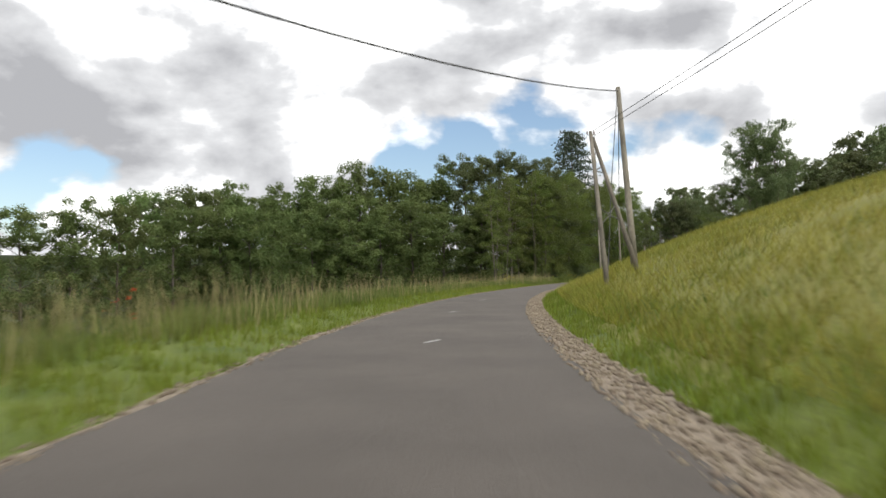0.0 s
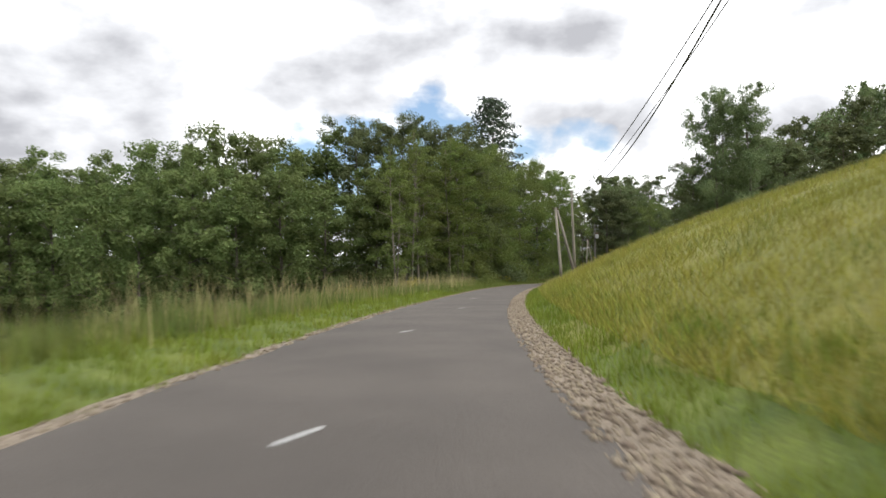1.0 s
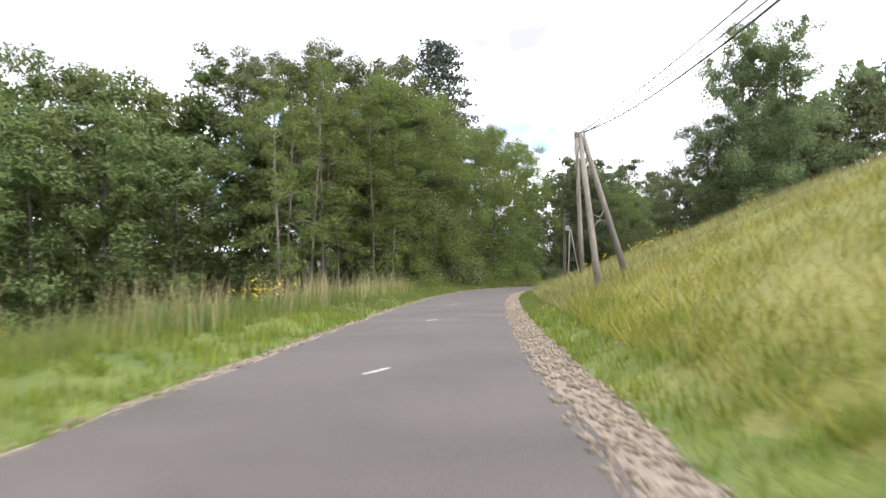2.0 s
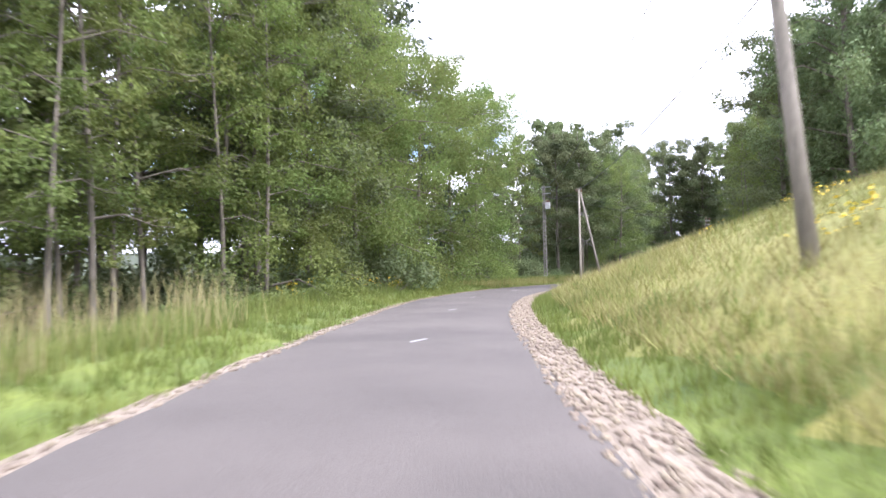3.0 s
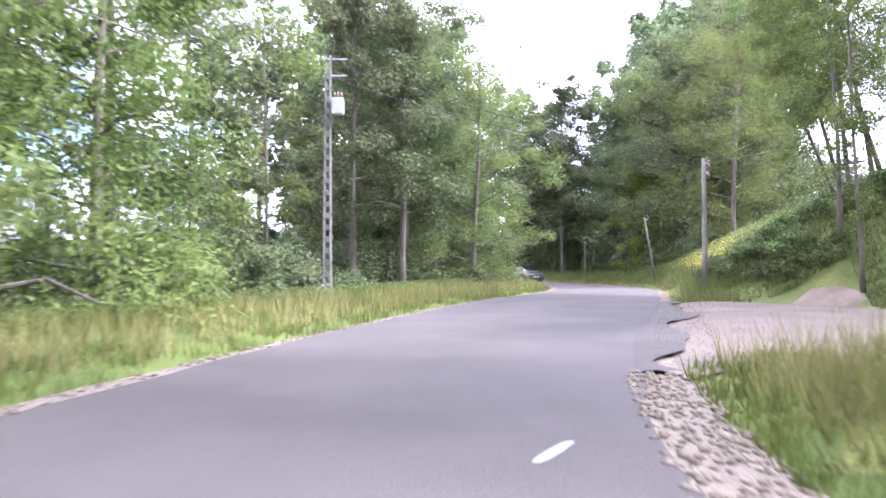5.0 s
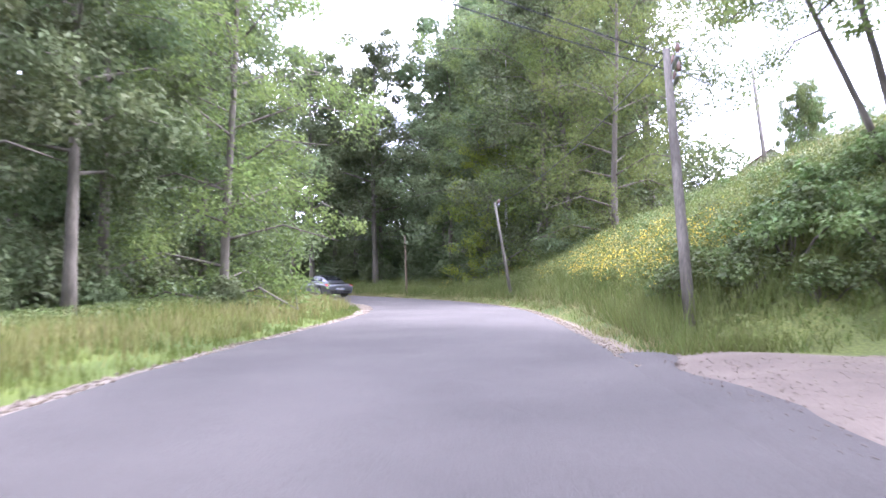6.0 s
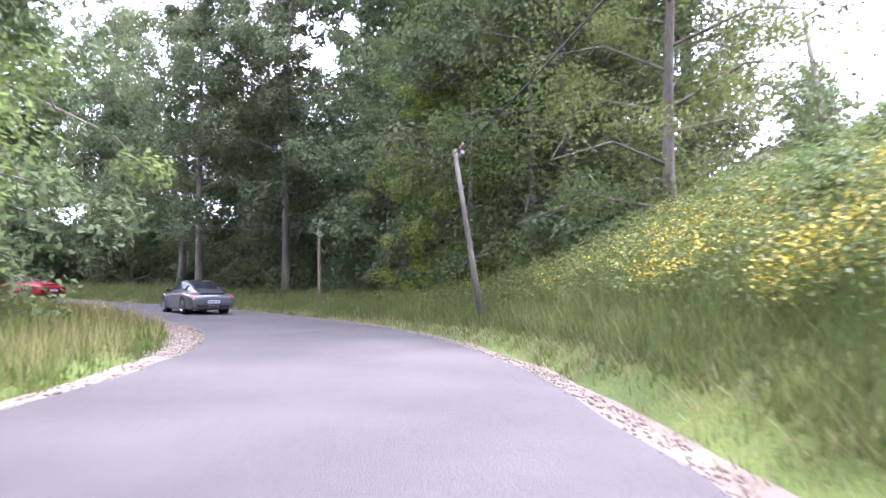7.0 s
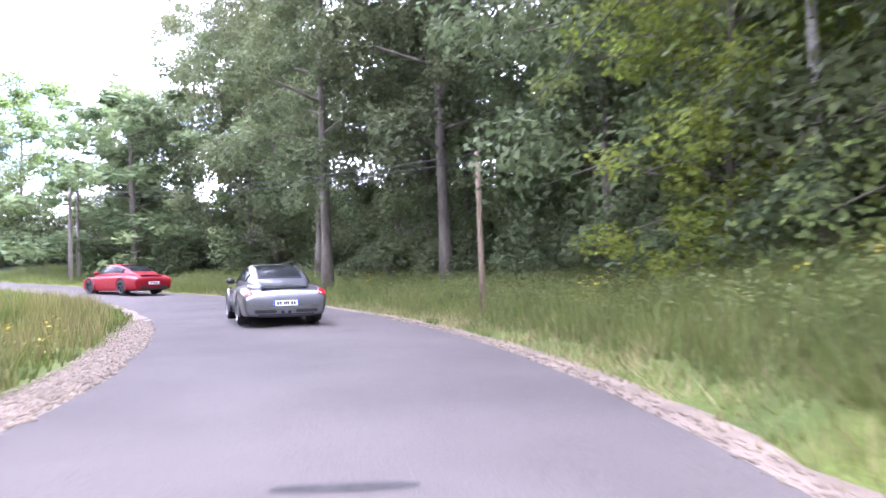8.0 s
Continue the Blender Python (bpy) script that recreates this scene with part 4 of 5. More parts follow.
for x, y, sc, tilt in ((48.3, 132.1, 0.85, 7), (48.9, 132.9, 0.78, 12), (49.5, 133.5, 0.7, 18), (47.9, 131.2, 0.8, 6), (50.6, 132.4, 0.85, 14)):
    leaning = plant(STEMS[0], x, y, sc, 0.7, group="hillside trees")
    leaning.matrix_basis = Matrix.Translation(leaning.location) @ Matrix.Rotation(radians(tilt), 4, Vector((-0.95, -0.31, 0))) @ Matrix.Rotation(0.7 + x * 7, 4, "Z") @ Matrix.Diagonal((sc, sc, sc, 1))
# shrubs under the trees
EDGE = "shrubs at the wood's edge"
row(143, 158, 3.4, -10.4, (HAZEL,), 0.85, 0.8, group=EDGE)
row(139, 156, 3.2, -12.5, (DEEP,), 0.9, 1.0, group=EDGE)
row(104, 140, 3.0, -8.4, (BUSH[0],), 0.95, 0.8, group=EDGE)
row(114, 138, 3.8, -12.0, (DEEP,), 0.8, 1.0, group=EDGE)
row(118, 138, 4.2, -18.0, (DEEP,), 0.9, 1.5, group=EDGE)
for x, y in ((-5, 108), (-2, 109.5), (1, 110), (4, 111.5), (7.5, 112), (10, 114), (13, 116), (-1, 113.5), (6, 115.5), (11, 119), (-52, 106), (-46, 109), (-40, 110), (-34, 106), (-28, 103), (-22, 101), (-17, 99.5), (-12, 98.5), (-8, 98)):
    plant(DEEP, x, y, prng.uniform(0.9, 1.15), group=EDGE)
outer(168, 183, 2.8, 7.6, (HAZEL,), 1.25, 0.8, 1.0, EDGE)
outer(184, 236, 4.2, 8.6, (HAZEL,), 1.2, 0.8, 1.0, EDGE)
outer(161, 178, 2.6, 10.8, (HAZEL,), 1.5, 1.0, 1.0, EDGE)
outer(180, 236, 4.0, 12.0, (DEEP,), 1.0, 1.0, 1.0, EDGE)
outer(163, 225, 3.4, 15.5, (DEEP,), 1.35, 1.2, 1.0, EDGE)
outer(163, 220, 4.0, 22.0, (DEEP,), 1.6, 1.5, 1.0, EDGE)
outer(163, 218, 4.5, 30.0, (DEEP,), 1.8, 1.5, 1.0, EDGE)
for x, y, sc in ((38, 153, 1.0), (41, 155.5, 1.0), (43.5, 157, 1.0), (46, 159.5, 1.0), (44.5, 161.5, 1.1), (47, 164, 1.0), (34, 150.5, 1.0)):
    plant(DEEP, x, y, sc, group="shrubs inside the bend")
for x, y, sc in ((43.4, 151.0, 0.75), (42.4, 148.8, 0.7)):
    plant(BUSH[0], x, y, sc, group="shrubs inside the bend")
for k in range(70):
    x, y, _ = spot(prng.uniform(147, 170), prng.uniform(6.0, 10.5))
    plant(BRAMBLE, x, y, prng.uniform(0.45, 0.95), group="brambles on the bank")
for k in range(34):
    x, y, _ = spot(prng.uniform(148.0, 151.5), 2.9 + prng.uniform(1.6, 9.5))
    plant(BRAMBLE, x, y, prng.uniform(0.7, 1.15), group="brambles on the bank")


for proto in OAK + ASH + LIGHT + NEARBY + [HAZEL] + THIN + [YOUNG, BIRCH] + STEMS + FAR + BELOW + BUSH + [FIR, DEEP, BRAMBLE]:
    if proto.name not in used:
        for child in list(proto.children):
            bpy.data.objects.remove(child)
        bpy.data.objects.remove(proto)


# ---- poles and wires ----
P9X, P9Y = 56.5, 193.8


def wood_pole(foot, top, r=0.13, label="weathered grey wooden utility pole", arms=(), wood=M_POLE):
    foot, top = Vector(foot), Vector(top)
    root = thing("utility_pole", label, "utility pole", foot, "poles along the road")
    d = top - foot
    v, f = tube([Vector((0, 0, 0)) - d * 0.03, d * 0.33, d * 0.66, d], [r * 1.15, r, r * 0.88, r * 0.75], 12)
    link_mesh("pole", v, f, wood, root, smooth=True)
    for z, length, turn in arms:
        bm = bmesh.new()
        bm_box(bm, 0, 0, 0, length, 0.07, 0.08, 0.01)
        arm = part("crossarm", bm, M_STEEL, root, "galvanised steel crossarm")
        at = d * z
        arm.matrix_basis = Matrix.Translation(at + Vector((math.sin(turn) * 0.15, -math.cos(turn) * 0.15, 0))) @ Matrix.Rotation(turn, 4, "Z")
        for e in (-0.42, 0.42):
            iv, jf = tube([(e * length, 0, 0.04), (e * length, 0, 0.12), (e * length, 0, 0.18), (e * length, 0, 0.24)], [0.02, 0.05, 0.04, 0.02], 8)
            link_mesh("insulator", iv, jf, M_PORCELAIN, arm, smooth=True)
    return root


def a_frame(apex, foot_a, foot_b, r=0.074, label="weathered wooden A-frame utility pole with a curved iron brace"):
    root = thing("a_frame_pole", label, "utility pole", (foot_a[0], foot_a[1], foot_a[2]), "poles along the road")
    o = Vector(foot_a)
    apex, fa, fb = Vector(apex) - o, Vector((0, 0, 0)), Vector(foot_b) - o
    join = fa.lerp(apex, 0.955) + (fb - fa).normalized() * r * 1.5
    for foot, head in ((fa, apex), (fb, join)):
        d = (head - foot).normalized()
        v, f = tube([foot - d * 0.25, foot.lerp(head, 0.5), head + d * 0.06], [r * 1.12, r, r * 0.85], 10)
        link_mesh("leg", v, f, M_POLE, root, smooth=True)
    pa, pb = fa.lerp(apex, 0.48), fb.lerp(join, 0.48)
    qa, qb = fa.lerp(apex, 0.36), fb.lerp(join, 0.36)
    mid = (pa + pb + qa + qb) / 4
    for a, b in ((pa, pb), (qa, qb)):
        pts = [a, a.lerp(mid, 0.7), mid.lerp((a + b) / 2, 0.15), b.lerp(mid, 0.7), b]
        v, f = tube(pts, [0.018] * 5, 6)
        link_mesh("brace", v, f, M_IRON, root, "curved iron brace", smooth=True)
    ta = fa.lerp(apex, 0.73)
    for g in (0.715, 0.78):
        v, f = tube([ta, fb.lerp(join, g) + (fb - fa).normalized() * 0.12], [0.022, 0.022], 6)
        link_mesh("tie_bar", v, f, M_IRON, root, "short iron tie bar")
    for e, z in ((-0.13, -0.06), (0.13, -0.06), (0.13, -0.34)):
        c = apex + Vector((e, 0, z))
        v, f = tube([apex + Vector((0, 0, z - 0.02)), c, c + Vector((0, 0, 0.07)), c + Vector((0, 0, 0.14))], [0.012, 0.02, 0.035, 0.018], 8)
        link_mesh("insulator", v, f, M_PORCELAIN, root, smooth=True)
    return root


wood_pole((5.42, 29.0, on_ground(5.42, 29.0)), (5.27, 31.0, 9.0), 0.125)
a_frame((3.75, 28.35, 6.6), (3.82, 25.5, on_ground(3.82, 25.5)), (5.1, 26.8, on_ground(5.1, 26.8)), 0.082)
a_frame((10.28, 73.35, 5.55), (10.2, 71.6, on_ground(10.2, 71.6)), (11.1, 71.9, on_ground(11.1, 71.9)), 0.085)
wood_pole((14.3, 84.9, on_ground(14.3, 84.9)), (14.33, 85.8, 8.2), 0.105)
a_frame((22.27, 111.2, 5.45), (21.66, 109.8, on_ground(21.66, 109.8)), (22.6, 109.6, on_ground(22.6, 109.6)), 0.055)
wood_pole((43.6, 134.9, on_ground(43.6, 134.9)), (44.5, 135.7, 5.9), 0.095, "dark wooden utility pole standing in the bank's grass", arms=((0.95, 0.9, 0.6), (0.88, 0.7, 0.6)))
wood_pole((80.6, 148.3, on_ground(80.6, 148.3)), (82.8, 149.9, 16.0), 0.14, "thin wooden pole with a crossarm on the hill", arms=((0.97, 1.6, 0.9),))
wood_pole((56.0, 149.4, on_ground(56.0, 149.4)), (55.6, 149.9, 4.95), 0.065, "pale wooden utility pole leaning before the dark wood", arms=((0.97, 0.6, 0.8),))
wood_pole((61.8, 162.7, on_ground(61.8, 162.7)), (61.8, 162.8, 4.4), 0.065, "thin brown wooden pole in the roadside grass", wood=M_POLE_BROWN)
wood_pole((P9X, P9Y, on_ground(P9X, P9Y)), (P9X, P9Y, 6.8), 0.11, "grey wooden pole under the trees past the bend")
wood_pole((P9X + 0.5, P9Y + 0.9, on_ground(P9X + 0.5, P9Y + 0.9)), (P9X + 0.45, P9Y + 0.9, 6.8), 0.10, "grey wooden pole under the trees past the bend")


def concrete_pole(x, y, top, label):
    z = on_ground(x, y)
    root = thing("concrete_pole", label, "utility pole", (x, y, z), "poles along the road")
    h = top - z
    for e in (-0.1, 0.1):
        v, f = tube([(e * 1.3, 0, -0.3), (e * 0.75, 0, h)], [0.06, 0.05], 4)
        link_mesh("flange", v, f, M_CONCRETE, root)
    k = 0.5
    while k < h - 0.1:
        bm = bmesh.new()
        bm_box(bm, 0, 0, k, 0.2, 0.09, 0.2, 0.008)
        part("rung", bm, M_CONCRETE, root)
        k += 0.42
    bm = bmesh.new()
    bm_box(bm, 0, 0, 0.3, 0.36, 0.2, 0.55, 0.02)
    part("base_guard", bm, M_BOX, root, "white painted guard at the foot")
    bm = bmesh.new()
    bm_box(bm, 0.38, -0.15, h - 1.9, 0.42, 0.36, 0.6, 0.03)
    box = part("transformer", bm, M_BOX, root, "pale grey transformer tank")
    for e in (0.26, 0.38, 0.5):
        v, f = tube([(e, -0.15, h - 1.6), (e, -0.15, h - 1.5), (e, -0.15, h - 1.36)], [0.045, 0.06, 0.02], 8)
        link_mesh("bushing", v, f, M_PORCELAIN, box, smooth=True)
    for zz in (h - 0.15, h - 0.75):
        bm = bmesh.new()
        bm_box(bm, 0.25, 0, zz, 0.9, 0.06, 0.07, 0.008)
        part("crossarm", bm, M_STEEL, root, "galvanised steel crossarm")
    root.rotation_euler = (0, 0, radians(-30))
    return root


concrete_pole(31.35, 141.2, 9.4, "grey concrete ladder pole carrying a small transformer")


def wire(a, b, sag, r, label="black overhead cable sagging between poles"):
    a, b = Vector(a), Vector(b)
    pts = [a.lerp(b, k / 24) - Vector((0, 0, 4 * sag * (k / 24) * (1 - k / 24))) for k in range(25)]
    v, f = tube(pts, [r] * 25, 5)
    ob = link_mesh("overhead_wire", v, f, M_CABLE, smooth=True)
    return tagged(ob, label, "cable", "overhead wires")


wire((5.27, 30.95, 8.85), (-21.0, -17.7, 7.0), 2.25, 0.026)
wire((5.27, 30.95, 8.85), (14.33, 85.8, 8.1), 2.35, 0.024)
wire((3.75, 28.3, 6.62), (11.9, -0.6, 8.9), 0.15, 0.012, "thin wire running up from the A-frame pole")
wire((3.9, 28.3, 6.5), (12.1, -0.6, 8.7), 0.15, 0.012, "thin wire running up from the A-frame pole")
wire((5.2, 30.8, 8.7), (4.6, 29.2, 4.4), 0.0, 0.016, "cable running down from the wooden pole to the A-frame")
wire((4.6, 29.2, 4.4), (4.0, 26.4, 1.2), 0.0, 0.016, "cable running down from the wooden pole to the A-frame")
wire((3.75, 28.3, 6.62), (10.28, 73.35, 5.6), 1.1, 0.012, "thin wire between the A-frame poles")
wire((3.9, 28.3, 6.5), (10.4, 73.35, 5.6), 1.2, 0.010, "thin wire between the A-frame poles")
wire((10.28, 73.35, 5.6), (22.27, 111.2, 5.5), 0.7, 0.012, "thin wire between the A-frame poles")
wire((14.33, 85.8, 8.1), (31.3, 141.2, 9.2), 1.2, 0.014)
wire((22.27, 111.2, 5.5), (31.3, 141.2, 8.7), 0.5, 0.012, "thin wire running to the concrete pole")
wire((31.3, 141.2, 9.2), (44.5, 135.7, 5.8), 0.3, 0.014)
wire((31.3, 141.2, 8.6), (44.5, 135.65, 5.5), 0.3, 0.014)
wire((44.5, 135.7, 5.8), (55.6, 149.9, 4.85), 0.4, 0.014)
wire((44.5, 135.7, 5.7), (82.8, 149.9, 15.8), 0.8, 0.014)
wire((55.6, 149.9, 4.85), (61.8, 162.8, 4.35), 0.3, 0.007)
wire((61.8, 162.8, 4.35), (P9X, P9Y, 6.6), 0.35, 0.009)
wire((61.8, 162.8, 4.2), (P9X, P9Y, 6.3), 0.35, 0.009)


# ---- farmhouse on the hill ----
def farmhouse(x, y, z, turn):
    root = thing("farmhouse", "low farmhouse with a faded tiled roof on the hill", "house", (x, y, z))
    root.rotation_euler = (0, 0, turn)
    bm = bmesh.new()
    bm_box(bm, 0, 0, 0.6, 11, 6, 4.2, 0.03)
    part("wall", bm, M_PLASTER, root)
    for side in (-1, 1):
        v = [(-6, side * 3.6, 2.5), (6, side * 3.6, 2.5), (6, 0, 4.9), (-6, 0, 4.9), (-6, side * 3.6, 2.65), (6, side * 3.6, 2.65), (6, 0, 5.05), (-6, 0, 5.05)]
        f = [(0, 1, 2, 3), (7, 6, 5, 4), (0, 4, 5, 1), (1, 5, 6, 2), (2, 6, 7, 3), (3, 7, 4, 0)]
        link_mesh("roof", v, f, M_TILE, root)
    for gx0 in (-5.5, 5.5):
        link_mesh("gable", [(gx0, -3, 2.68), (gx0, 3, 2.68), (gx0, 0, 4.85), (gx0 * 0.985, -3, 2.68), (gx0 * 0.985, 3, 2.68), (gx0 * 0.985, 0, 4.85)], [(0, 1, 2), (5, 4, 3), (0, 3, 4, 1), (1, 4, 5, 2), (2, 5, 3, 0)], M_PLASTER, root)
    return root


farmhouse(132.5, 168.1, 12.9, radians(19.4))


# ---- cars ----
def glass_material():
    m = material("tinted_glass", (0.012, 0.014, 0.016), (0.02, 0.022, 0.024), 3, 0.1, fine=0, spec=0.09)
    return m


M_GLASS = glass_material()
M_GREY = material("grey_metallic_paint", (0.135, 0.138, 0.146), (0.16, 0.164, 0.172), 30, 0.3, fine=0.05, bump_scale=400, metallic=0.65, coat=0.9)
M_RED = material("red_gloss_paint", (0.17, 0.002, 0.006), (0.20, 0.003, 0.008), 8, 0.45, fine=0.03, coat=0.2, spec=0.25)
M_TYRE = material("tyre_rubber", (0.012, 0.012, 0.012), (0.025, 0.025, 0.025), 20, 0.85, 0.2, 80)
M_RIM = material("silver_alloy", (0.32, 0.325, 0.33), (0.42, 0.425, 0.43), 10, 0.35, fine=0.03, metallic=0.8)
M_DARKRIM = material("dark_alloy", (0.02, 0.02, 0.022), (0.04, 0.04, 0.042), 10, 0.35, fine=0.03, metallic=0.5)
M_TRIM = material("black_plastic_trim", (0.012, 0.012, 0.013), (0.025, 0.025, 0.026), 10, 0.55, fine=0.1)
M_LAMP = material("red_lamp_lens", (0.36, 0.008, 0.012), (0.45, 0.02, 0.022), 20, 0.25, fine=0.1, coat=0.25)
M_CLEAR = material("clear_lamp_lens", (0.6, 0.5, 0.5), (0.75, 0.68, 0.68), 20, 0.12, fine=0.1, coat=1.0)
M_PLATE = material("white_plate", (0.7, 0.72, 0.74), (0.78, 0.8, 0.82), 10, 0.4, fine=0.05)
M_BLUE = material("blue_plate_band", (0.02, 0.06, 0.35), (0.03, 0.08, 0.42), 10, 0.4, fine=0.05)
M_INK = material("plate_ink", (0.01, 0.01, 0.01), (0.02, 0.02, 0.02), 10, 0.5, fine=0)
M_CHROME = material("polished_steel", (0.6, 0.6, 0.6), (0.7, 0.7, 0.7), 10, 0.15, fine=0, metallic=1.0)


def sport_car(name, label, paint, rim_mat, place, heading, length=4.34, width=1.80, height=1.30, spoiler=False):
    """Rear-engined coupe; y runs to its nose, the origin lies on the road under its middle."""
    root = thing(name, label, "car", place)
    root.rotation_euler = (0, 0, heading)
    L, W, H = length, width / 2, height
    # stations from tail to nose: y, half width, waist height, sill height, deck height at centre
    st = [(-0.500, 0.74, 0.42, 0.24, 0.46), (-0.497, 0.87, 0.50, 0.21, 0.59), (-0.486, 0.93, 0.57, 0.20, 0.70), (-0.455, 0.965, 0.63, 0.19, 0.765), (-0.40, 0.99, 0.67, 0.18, 0.825), (-0.33, 1.00, 0.69, 0.17, 0.87),
          (-0.25, 0.995, 0.69, 0.16, 0.89), (-0.08, 0.965, 0.66, 0.15, 0.89), (0.06, 0.955, 0.65, 0.15, 0.88), (0.18, 0.965, 0.65, 0.15, 0.86),
          (0.28, 0.985, 0.66, 0.16, 0.80), (0.36, 0.97, 0.64, 0.17, 0.74), (0.43, 0.90, 0.58, 0.18, 0.66), (0.475, 0.78, 0.50, 0.20, 0.56), (0.500, 0.60, 0.42, 0.24, 0.46)]
    body_net = []
    for y, w, zw, zs, zd in st:
        w *= W
        zt = zw + (zd - zw) * 0.66
        body_net.append([(x, y * L, z) for x, z in ((0.0, zs), (w * 0.72, zs), (w * 0.93, zs + 0.04), (w * 0.985, zs + (zw - zs) * 0.5), (w, zw), (w * 0.965, zw + (zt - zw) * 0.6), (w * 0.84, zt + 0.01), (w * 0.62, zt + (zd - zt) * 0.55), (w * 0.30, zd - 0.004), (0.0, zd))])
    cab_net = []
    for y, wb, zb, zt in ((-0.42, 0.50, 0.79, 0.815), (-0.34, 0.60, 0.84, 0.92), (-0.25, 0.67, 0.88, 1.065), (-0.15, 0.73, 0.89, 1.205), (-0.03, 0.75, 0.89, 1.295), (0.06, 0.75, 0.88, 1.29), (0.13, 0.735, 0.86, 1.22), (0.22, 0.68, 0.84, 1.02), (0.285, 0.60, 0.79, 0.82)):
        zt, wb = zt * H / 1.295, wb * W / 0.9
        wt = wb * (1.0 - 0.62 * (zt - zb))
        cab_net.append([(x, y * L, z) for x, z in ((wb, zb - 0.1), (wb, zb), (wb * 0.5 + wt * 0.5, zb + (zt - zb) * 0.52), (wt * 0.93, zb + (zt - zb) * 0.87), (wt * 0.74, zb + (zt - zb) * 0.97), (wt * 0.38, zt), (0.0, zt + 0.004))])

    def sheet(net, u, v, out=0.0, side=1):
        """Points of a smooth surface through the net, at stations u and girth v, moved out from the car's axis."""
        net = np.array(net, float)
        a = spline(np.arange(len(net), dtype=float), net.reshape(len(net), -1), np.asarray(u, float)).reshape(len(u), -1, 3)
        p = spline(np.arange(net.shape[1], dtype=float), a.transpose(1, 0, 2).reshape(net.shape[1], -1), np.asarray(v, float)).reshape(len(v), len(u), 3).transpose(1, 0, 2)
        if out:
            du, dv = np.gradient(p, axis=0), np.gradient(p, axis=1)
            nrm = np.cross(dv, du)
            nrm /= np.linalg.norm(nrm, axis=2, keepdims=True) + 1e-9
            p = p + nrm * np.sign((nrm * (p - np.array([0, 0, 0.55])) * np.array([1, 0.3, 1])).sum()) * out
        return p * np.array([side, 1, 1])

    def panel(pname, grid, mat, lbl="", thick=0.0):
        nu, nv = grid.shape[:2]
        f = [(i * nv + k, i * nv + k + 1, (i + 1) * nv + k + 1, (i + 1) * nv + k) for i in range(nu - 1) for k in range(nv - 1)]
        ob = link_mesh(pname, grid.reshape(-1, 3), f, mat, root, lbl, smooth=True)
        if thick:
            sol = ob.modifiers.new("thick", "SOLIDIFY")
            sol.thickness, sol.offset = thick, 0.0
        return ob

    u, v = np.linspace(0, 14, 71), np.linspace(0, 9, 37)
    right = sheet(body_net, u, v)
    left = right[:, ::-1] * np.array([-1, 1, 1])
    ring = np.concatenate([right, left[:, 1:-1]], 1)
    nu, nv = ring.shape[:2]
    faces = [(i * nv + k, i * nv + (k + 1) % nv, (i + 1) * nv + (k + 1) % nv, (i + 1) * nv + k) for i in range(nu - 1) for k in range(nv)]
    faces += [tuple(range(nv - 1, -1, -1)), tuple((nu - 1) * nv + k for k in range(nv))]
    pts = ring.reshape(-1, 3)

    def in_arch(face):
        c = pts[list(face)].mean(0)
        return len(face) == 4 and abs(c[0]) > 0.6 * W and any(math.hypot(c[1] - y * L, c[2] - 0.335) < 0.372 for y in (-0.27, 0.286))

    link_mesh("body", pts, [q for q in faces if not in_arch(q)], paint, root, smooth=True)
    u, v = np.linspace(0, 8, 41), np.linspace(0, 6, 25)
    right = sheet(cab_net, u, v)
    panel("roof", np.concatenate([right, (right[:, ::-1] * np.array([-1, 1, 1]))[:, 1:]], 1), paint)

    def glass_pane(pname, u0, u1, v0, v1, lbl, both=False, side=1):
        g = sheet(cab_net, np.linspace(u0, u1, 12), np.linspace(v0, v1, 9), 0.008, 1)
        if both:
            g = np.concatenate([g, (g[:, ::-1] * np.array([-1, 1, 1]))[:, 1:]], 1)
        return panel(pname, g * np.array([side, 1, 1]), M_GLASS, lbl, 0.004)

    glass_pane("rear_window", 1.35, 3.45, 3.75, 6.0, "sloping tinted rear window", both=True)
    glass_pane("windscreen", 5.7, 7.75, 3.2, 6.0, "raked windscreen", both=True)
    for side in (-1, 1):
        glass_pane("side_window", 2.1, 6.6, 1.25, 2.75, "tinted side window", side=side)
        panel("tail_lamp", sheet(body_net, np.linspace(1.75, 3.5, 12), np.linspace(4.8, 6.2, 10), 0.006, side), M_LAMP, "glossy red tail lamp", 0.012)
        panel("lamp_band", sheet(body_net, np.linspace(1.85, 2.0, 4), np.linspace(5.6, 5.95, 5), 0.013, side), M_CLEAR, "pale reversing lamp", 0.006)
    # wheels in dark arches
    for y in (-0.27, 0.286):
        for side in (-1, 1):
            av, af = [], []
            for k in range(33):
                a = math.pi * (k / 32 * 1.24 - 0.12)
                for r, x in ((0.425, W * 0.965), (0.40, W * 0.998), (0.352, W * 1.0), (0.348, W - 0.24)):
                    av.append((side * x, y * L + r * math.cos(a), 0.335 + r * math.sin(a)))
            for k in range(32):
                for q in range(3):
                    af.append((k * 4 + q, k * 4 + q + 1, k * 4 + q + 5, k * 4 + q + 4))
            link_mesh("wheel_arch", av, af, paint, root, smooth=True)
            bm = bmesh.new()
            bmesh.ops.create_cone(bm, cap_ends=True, segments=24, radius1=0.40, radius2=0.40, depth=0.02, matrix=Matrix.Translation((side * (W - 0.25), y * L, 0.335)) @ Matrix.Rotation(radians(90), 4, "Y"))
            part("wheel_well", bm, M_TRIM, root)
            hub = thing("wheel", "", "", (side * (W - 0.13), y * L, 0.325))
            hub.parent = root
            pv, pf = [], []
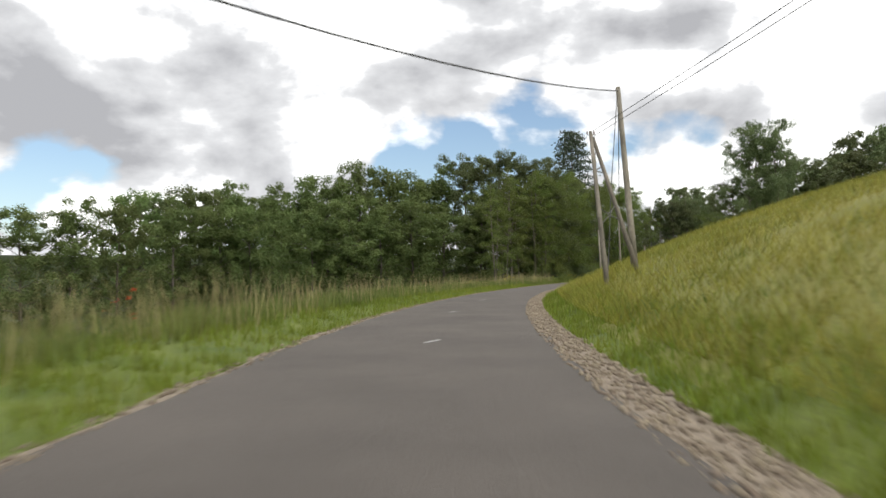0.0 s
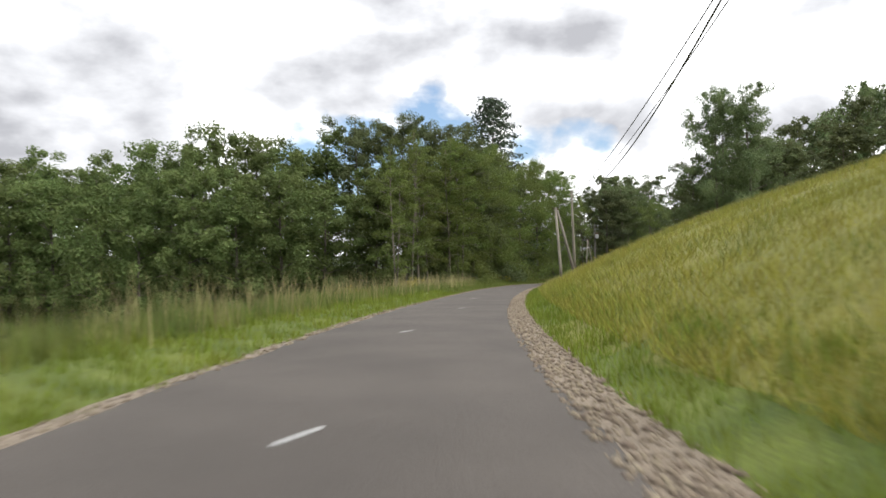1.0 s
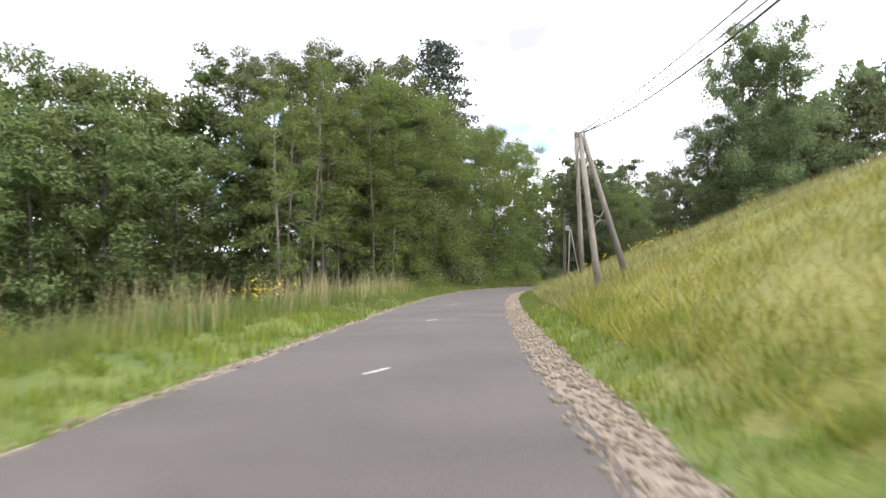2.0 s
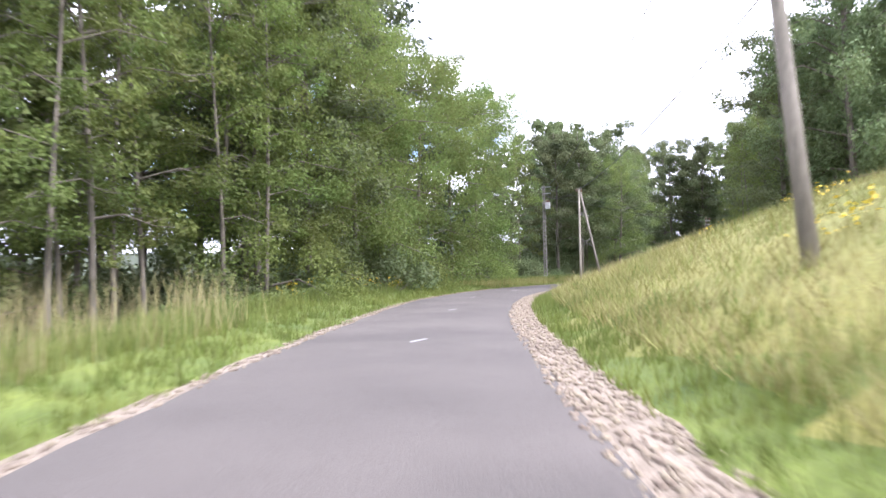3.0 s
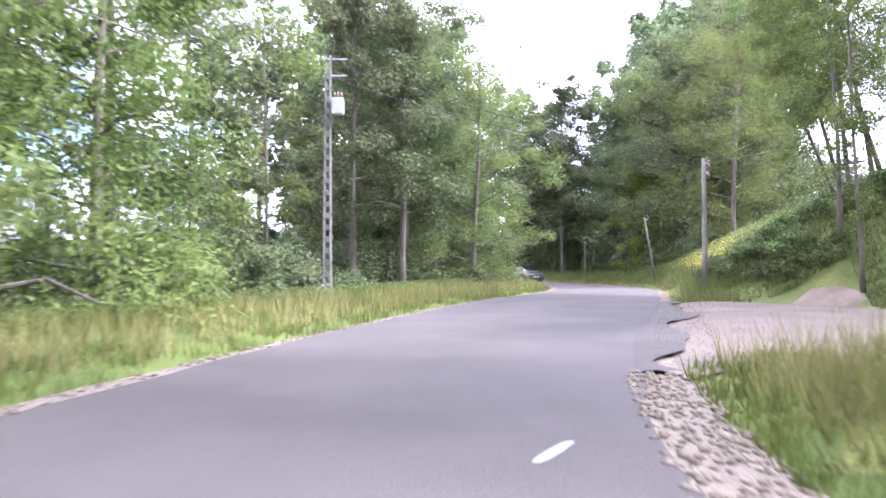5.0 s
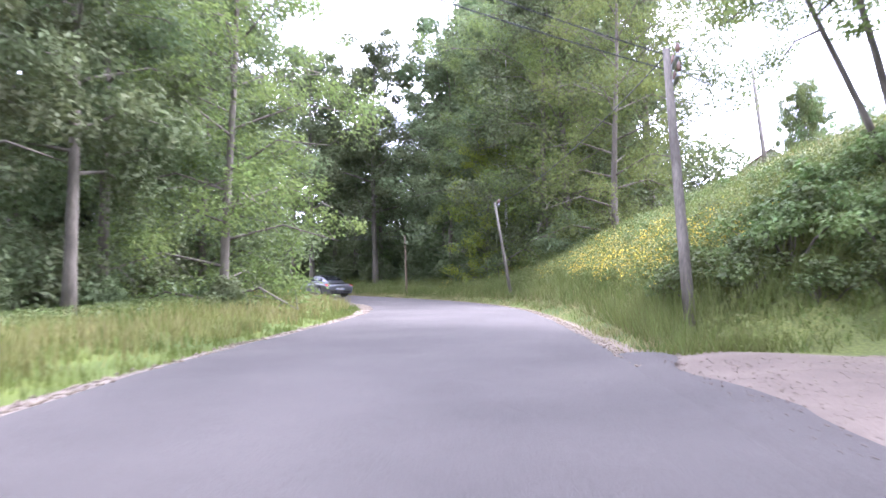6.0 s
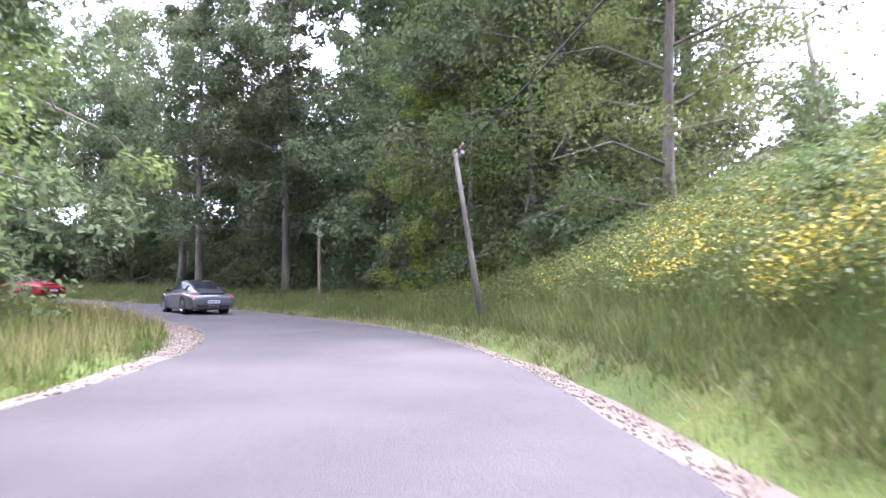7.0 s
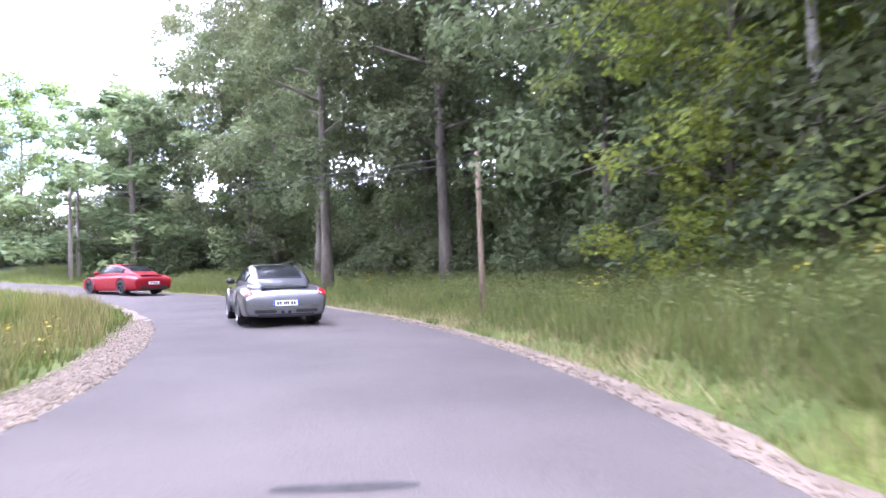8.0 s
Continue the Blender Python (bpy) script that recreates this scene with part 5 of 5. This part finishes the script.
            prof = [(0.215, -0.12), (0.29, -0.125), (0.322, -0.10), (0.326, 0.0), (0.322, 0.10), (0.29, 0.125), (0.215, 0.12)]
            for k in range(28):
                a = 2 * math.pi * k / 28
                for r, x in prof:
                    pv.append((x, r * math.cos(a), r * math.sin(a)))
            m = len(prof)
            for k in range(28):
                for q in range(m - 1):
                    pf.append((k * m + q, k * m + q + 1, ((k + 1) % 28) * m + q + 1, ((k + 1) % 28) * m + q))
            link_mesh("tyre", pv, pf, M_TYRE, hub, smooth=True)
            bm = bmesh.new()
            bmesh.ops.create_cone(bm, cap_ends=False, segments=28, radius1=0.218, radius2=0.218, depth=0.2, matrix=Matrix.Rotation(radians(90), 4, "Y"))
            bmesh.ops.create_cone(bm, cap_ends=True, segments=16, radius1=0.05, radius2=0.035, depth=0.05, matrix=Matrix.Translation((side * 0.09, 0, 0)) @ Matrix.Rotation(radians(90 * side), 4, "Y"))
            bmesh.ops.create_cone(bm, cap_ends=False, segments=28, radius1=0.235, radius2=0.2, depth=0.03, matrix=Matrix.Translation((side * 0.118, 0, 0)) @ Matrix.Rotation(radians(-90 * side), 4, "Y"))
            for k in range(5):
                for off in (-0.17, 0.17):
                    a = 2 * math.pi * k / 5
                    bmesh.ops.create_cube(bm, size=1, matrix=Matrix.Translation((side * 0.09, 0, 0)) @ Matrix.Rotation(a + off * 0.6, 4, "X") @ Matrix.Translation((0, 0, 0.125)) @ Matrix.Diagonal((0.03, 0.042, 0.20, 1)))
            part("rim", bm, rim_mat, hub, "five-spoke alloy rim")
            bm = bmesh.new()
            bmesh.ops.create_cone(bm, cap_ends=True, segments=24, radius1=0.205, radius2=0.205, depth=0.02, matrix=Matrix.Rotation(radians(90), 4, "Y"))
            part("brake_disc", bm, M_TRIM, hub)
    yt = -0.5 * L
    for side in (-1, 1):
        # mirrors
        bm = bmesh.new()
        bmesh.ops.create_uvsphere(bm, u_segments=14, v_segments=8, radius=0.5, matrix=Matrix.Translation((side * (W - 0.04), 0.17 * L, 0.925)) @ Matrix.Diagonal((0.21, 0.13, 0.14, 1)))
        mir = part("door_mirror", bm, M_TRIM if paint is M_GREY else paint, root, smooth=True)
        bm = bmesh.new()
        bm_box(bm, side * (W - 0.16), 0.17 * L, 0.885, 0.2, 0.05, 0.035, 0.008)
        part("mirror_stalk", bm, M_TRIM, mir)
        bm = bmesh.new()
        bm_box(bm, side * (W * 0.968), 0.03 * L, 0.69, 0.03, 0.19, 0.03, 0.01)
        part("door_handle", bm, paint, root)
        bm = bmesh.new()
        bm_box(bm, side * 0.42, yt - 0.004, 0.30, 0.46, 0.06, 0.07, 0.02)
        part("bumper_vent", bm, M_TRIM, root, "dark slot in the rear bumper")
        bm = bmesh.new()
        bmesh.ops.create_cone(bm, cap_ends=True, segments=16, radius1=0.032, radius2=0.032, depth=0.1, matrix=Matrix.Translation((side * (0.07 if not spoiler else 0.5), yt + 0.02, 0.285)) @ Matrix.Rotation(radians(90), 4, "X"))
        part("tailpipe", bm, M_DARKRIM, root, "dark steel tailpipe", smooth=True)
        bm = bmesh.new()
        bmesh.ops.create_uvsphere(bm, u_segments=14, v_segments=8, radius=0.5, matrix=Matrix.Translation((side * 0.62, 0.43 * L, 0.60)) @ Matrix.Diagonal((0.26, 0.3, 0.2, 1)))
        part("headlamp", bm, M_CLEAR, root, "oval clear headlamp", smooth=True)
    bm = bmesh.new()
    bm_box(bm, 0, yt + 0.05, 0.235, 1.2, 0.14, 0.09, 0.03)
    part("diffuser", bm, M_TRIM, root, "dark lower rear valance")
    # added bar; polished on the grey car to stand in for the crease's highlight
    bm = bmesh.new()
    bm_box(bm, 0, yt + 0.008, 0.385, 1.36, 0.03, 0.016, 0.005)
    part("bumper_line", bm, M_CHROME if not spoiler else M_TRIM, root, "thin bar drawn along the bumper's crease")
    # solid black bar in place of the shade in the gap below the lip
    bm = bmesh.new()
    bm_box(bm, 0, yt + 0.19, 0.765, 0.90, 0.10, 0.026, 0.01)
    part("spoiler", bm, M_TRIM, root, "black bar drawn as the shaded gap under the tail lip")
    bm = bmesh.new()
    bm_box(bm, 0, yt + 0.24, 0.79, 0.96, 0.20, 0.02, 0.009)
    part("spoiler_lip", bm, paint, root)
    bm = bmesh.new()
    bm_box(bm, 0, yt - 0.008, 0.465, 0.52, 0.02, 0.115, 0.006)
    plate = part("number_plate", bm, M_PLATE, root, "white plate with blue ends")
    for x, w, mat in ((-0.245, 0.03, M_BLUE), (0.245, 0.03, M_BLUE), (-0.17, 0.035, M_INK), (-0.115, 0.035, M_INK), (-0.04, 0.03, M_INK), (0.0, 0.03, M_INK), (0.04, 0.03, M_INK), (0.115, 0.035, M_INK), (0.17, 0.035, M_INK)):
        bm = bmesh.new()
        bm_box(bm, x, yt - 0.02, 0.465, w, 0.004, 0.115 if mat is M_BLUE else 0.06)
        part("plate_bar", bm, mat, plate)
    bm = bmesh.new()
    bm_box(bm, 0, 0, 0.19, 1.5, L * 0.8, 0.08, 0.02)
    part("underbody", bm, M_TRIM, root, "dark underbody")
    return root


def road_spot(x, y):
    near, lat, _ = lie([x], [y])
    j = near[0]
    return (x, y, float(LINE[j, 2] - 0.03 * (lat[0] / LINE[j, 3]) ** 2)), math.atan2(-TAN[j, 0], TAN[j, 1])


spot_g, _ = road_spot(58.22, 166.2)
sport_car("grey_coupe", "grey metallic sports coupe driving away on the road", M_GREY, M_RIM, spot_g, radians(-11.0))
spot_r, _ = road_spot(57.75, 184.2)
sport_car("red_coupe", "bright red sports coupe turning through the bend", M_RED, M_DARKRIM, spot_r, radians(22.0), 4.49, 1.82, 1.30, spoiler=True)
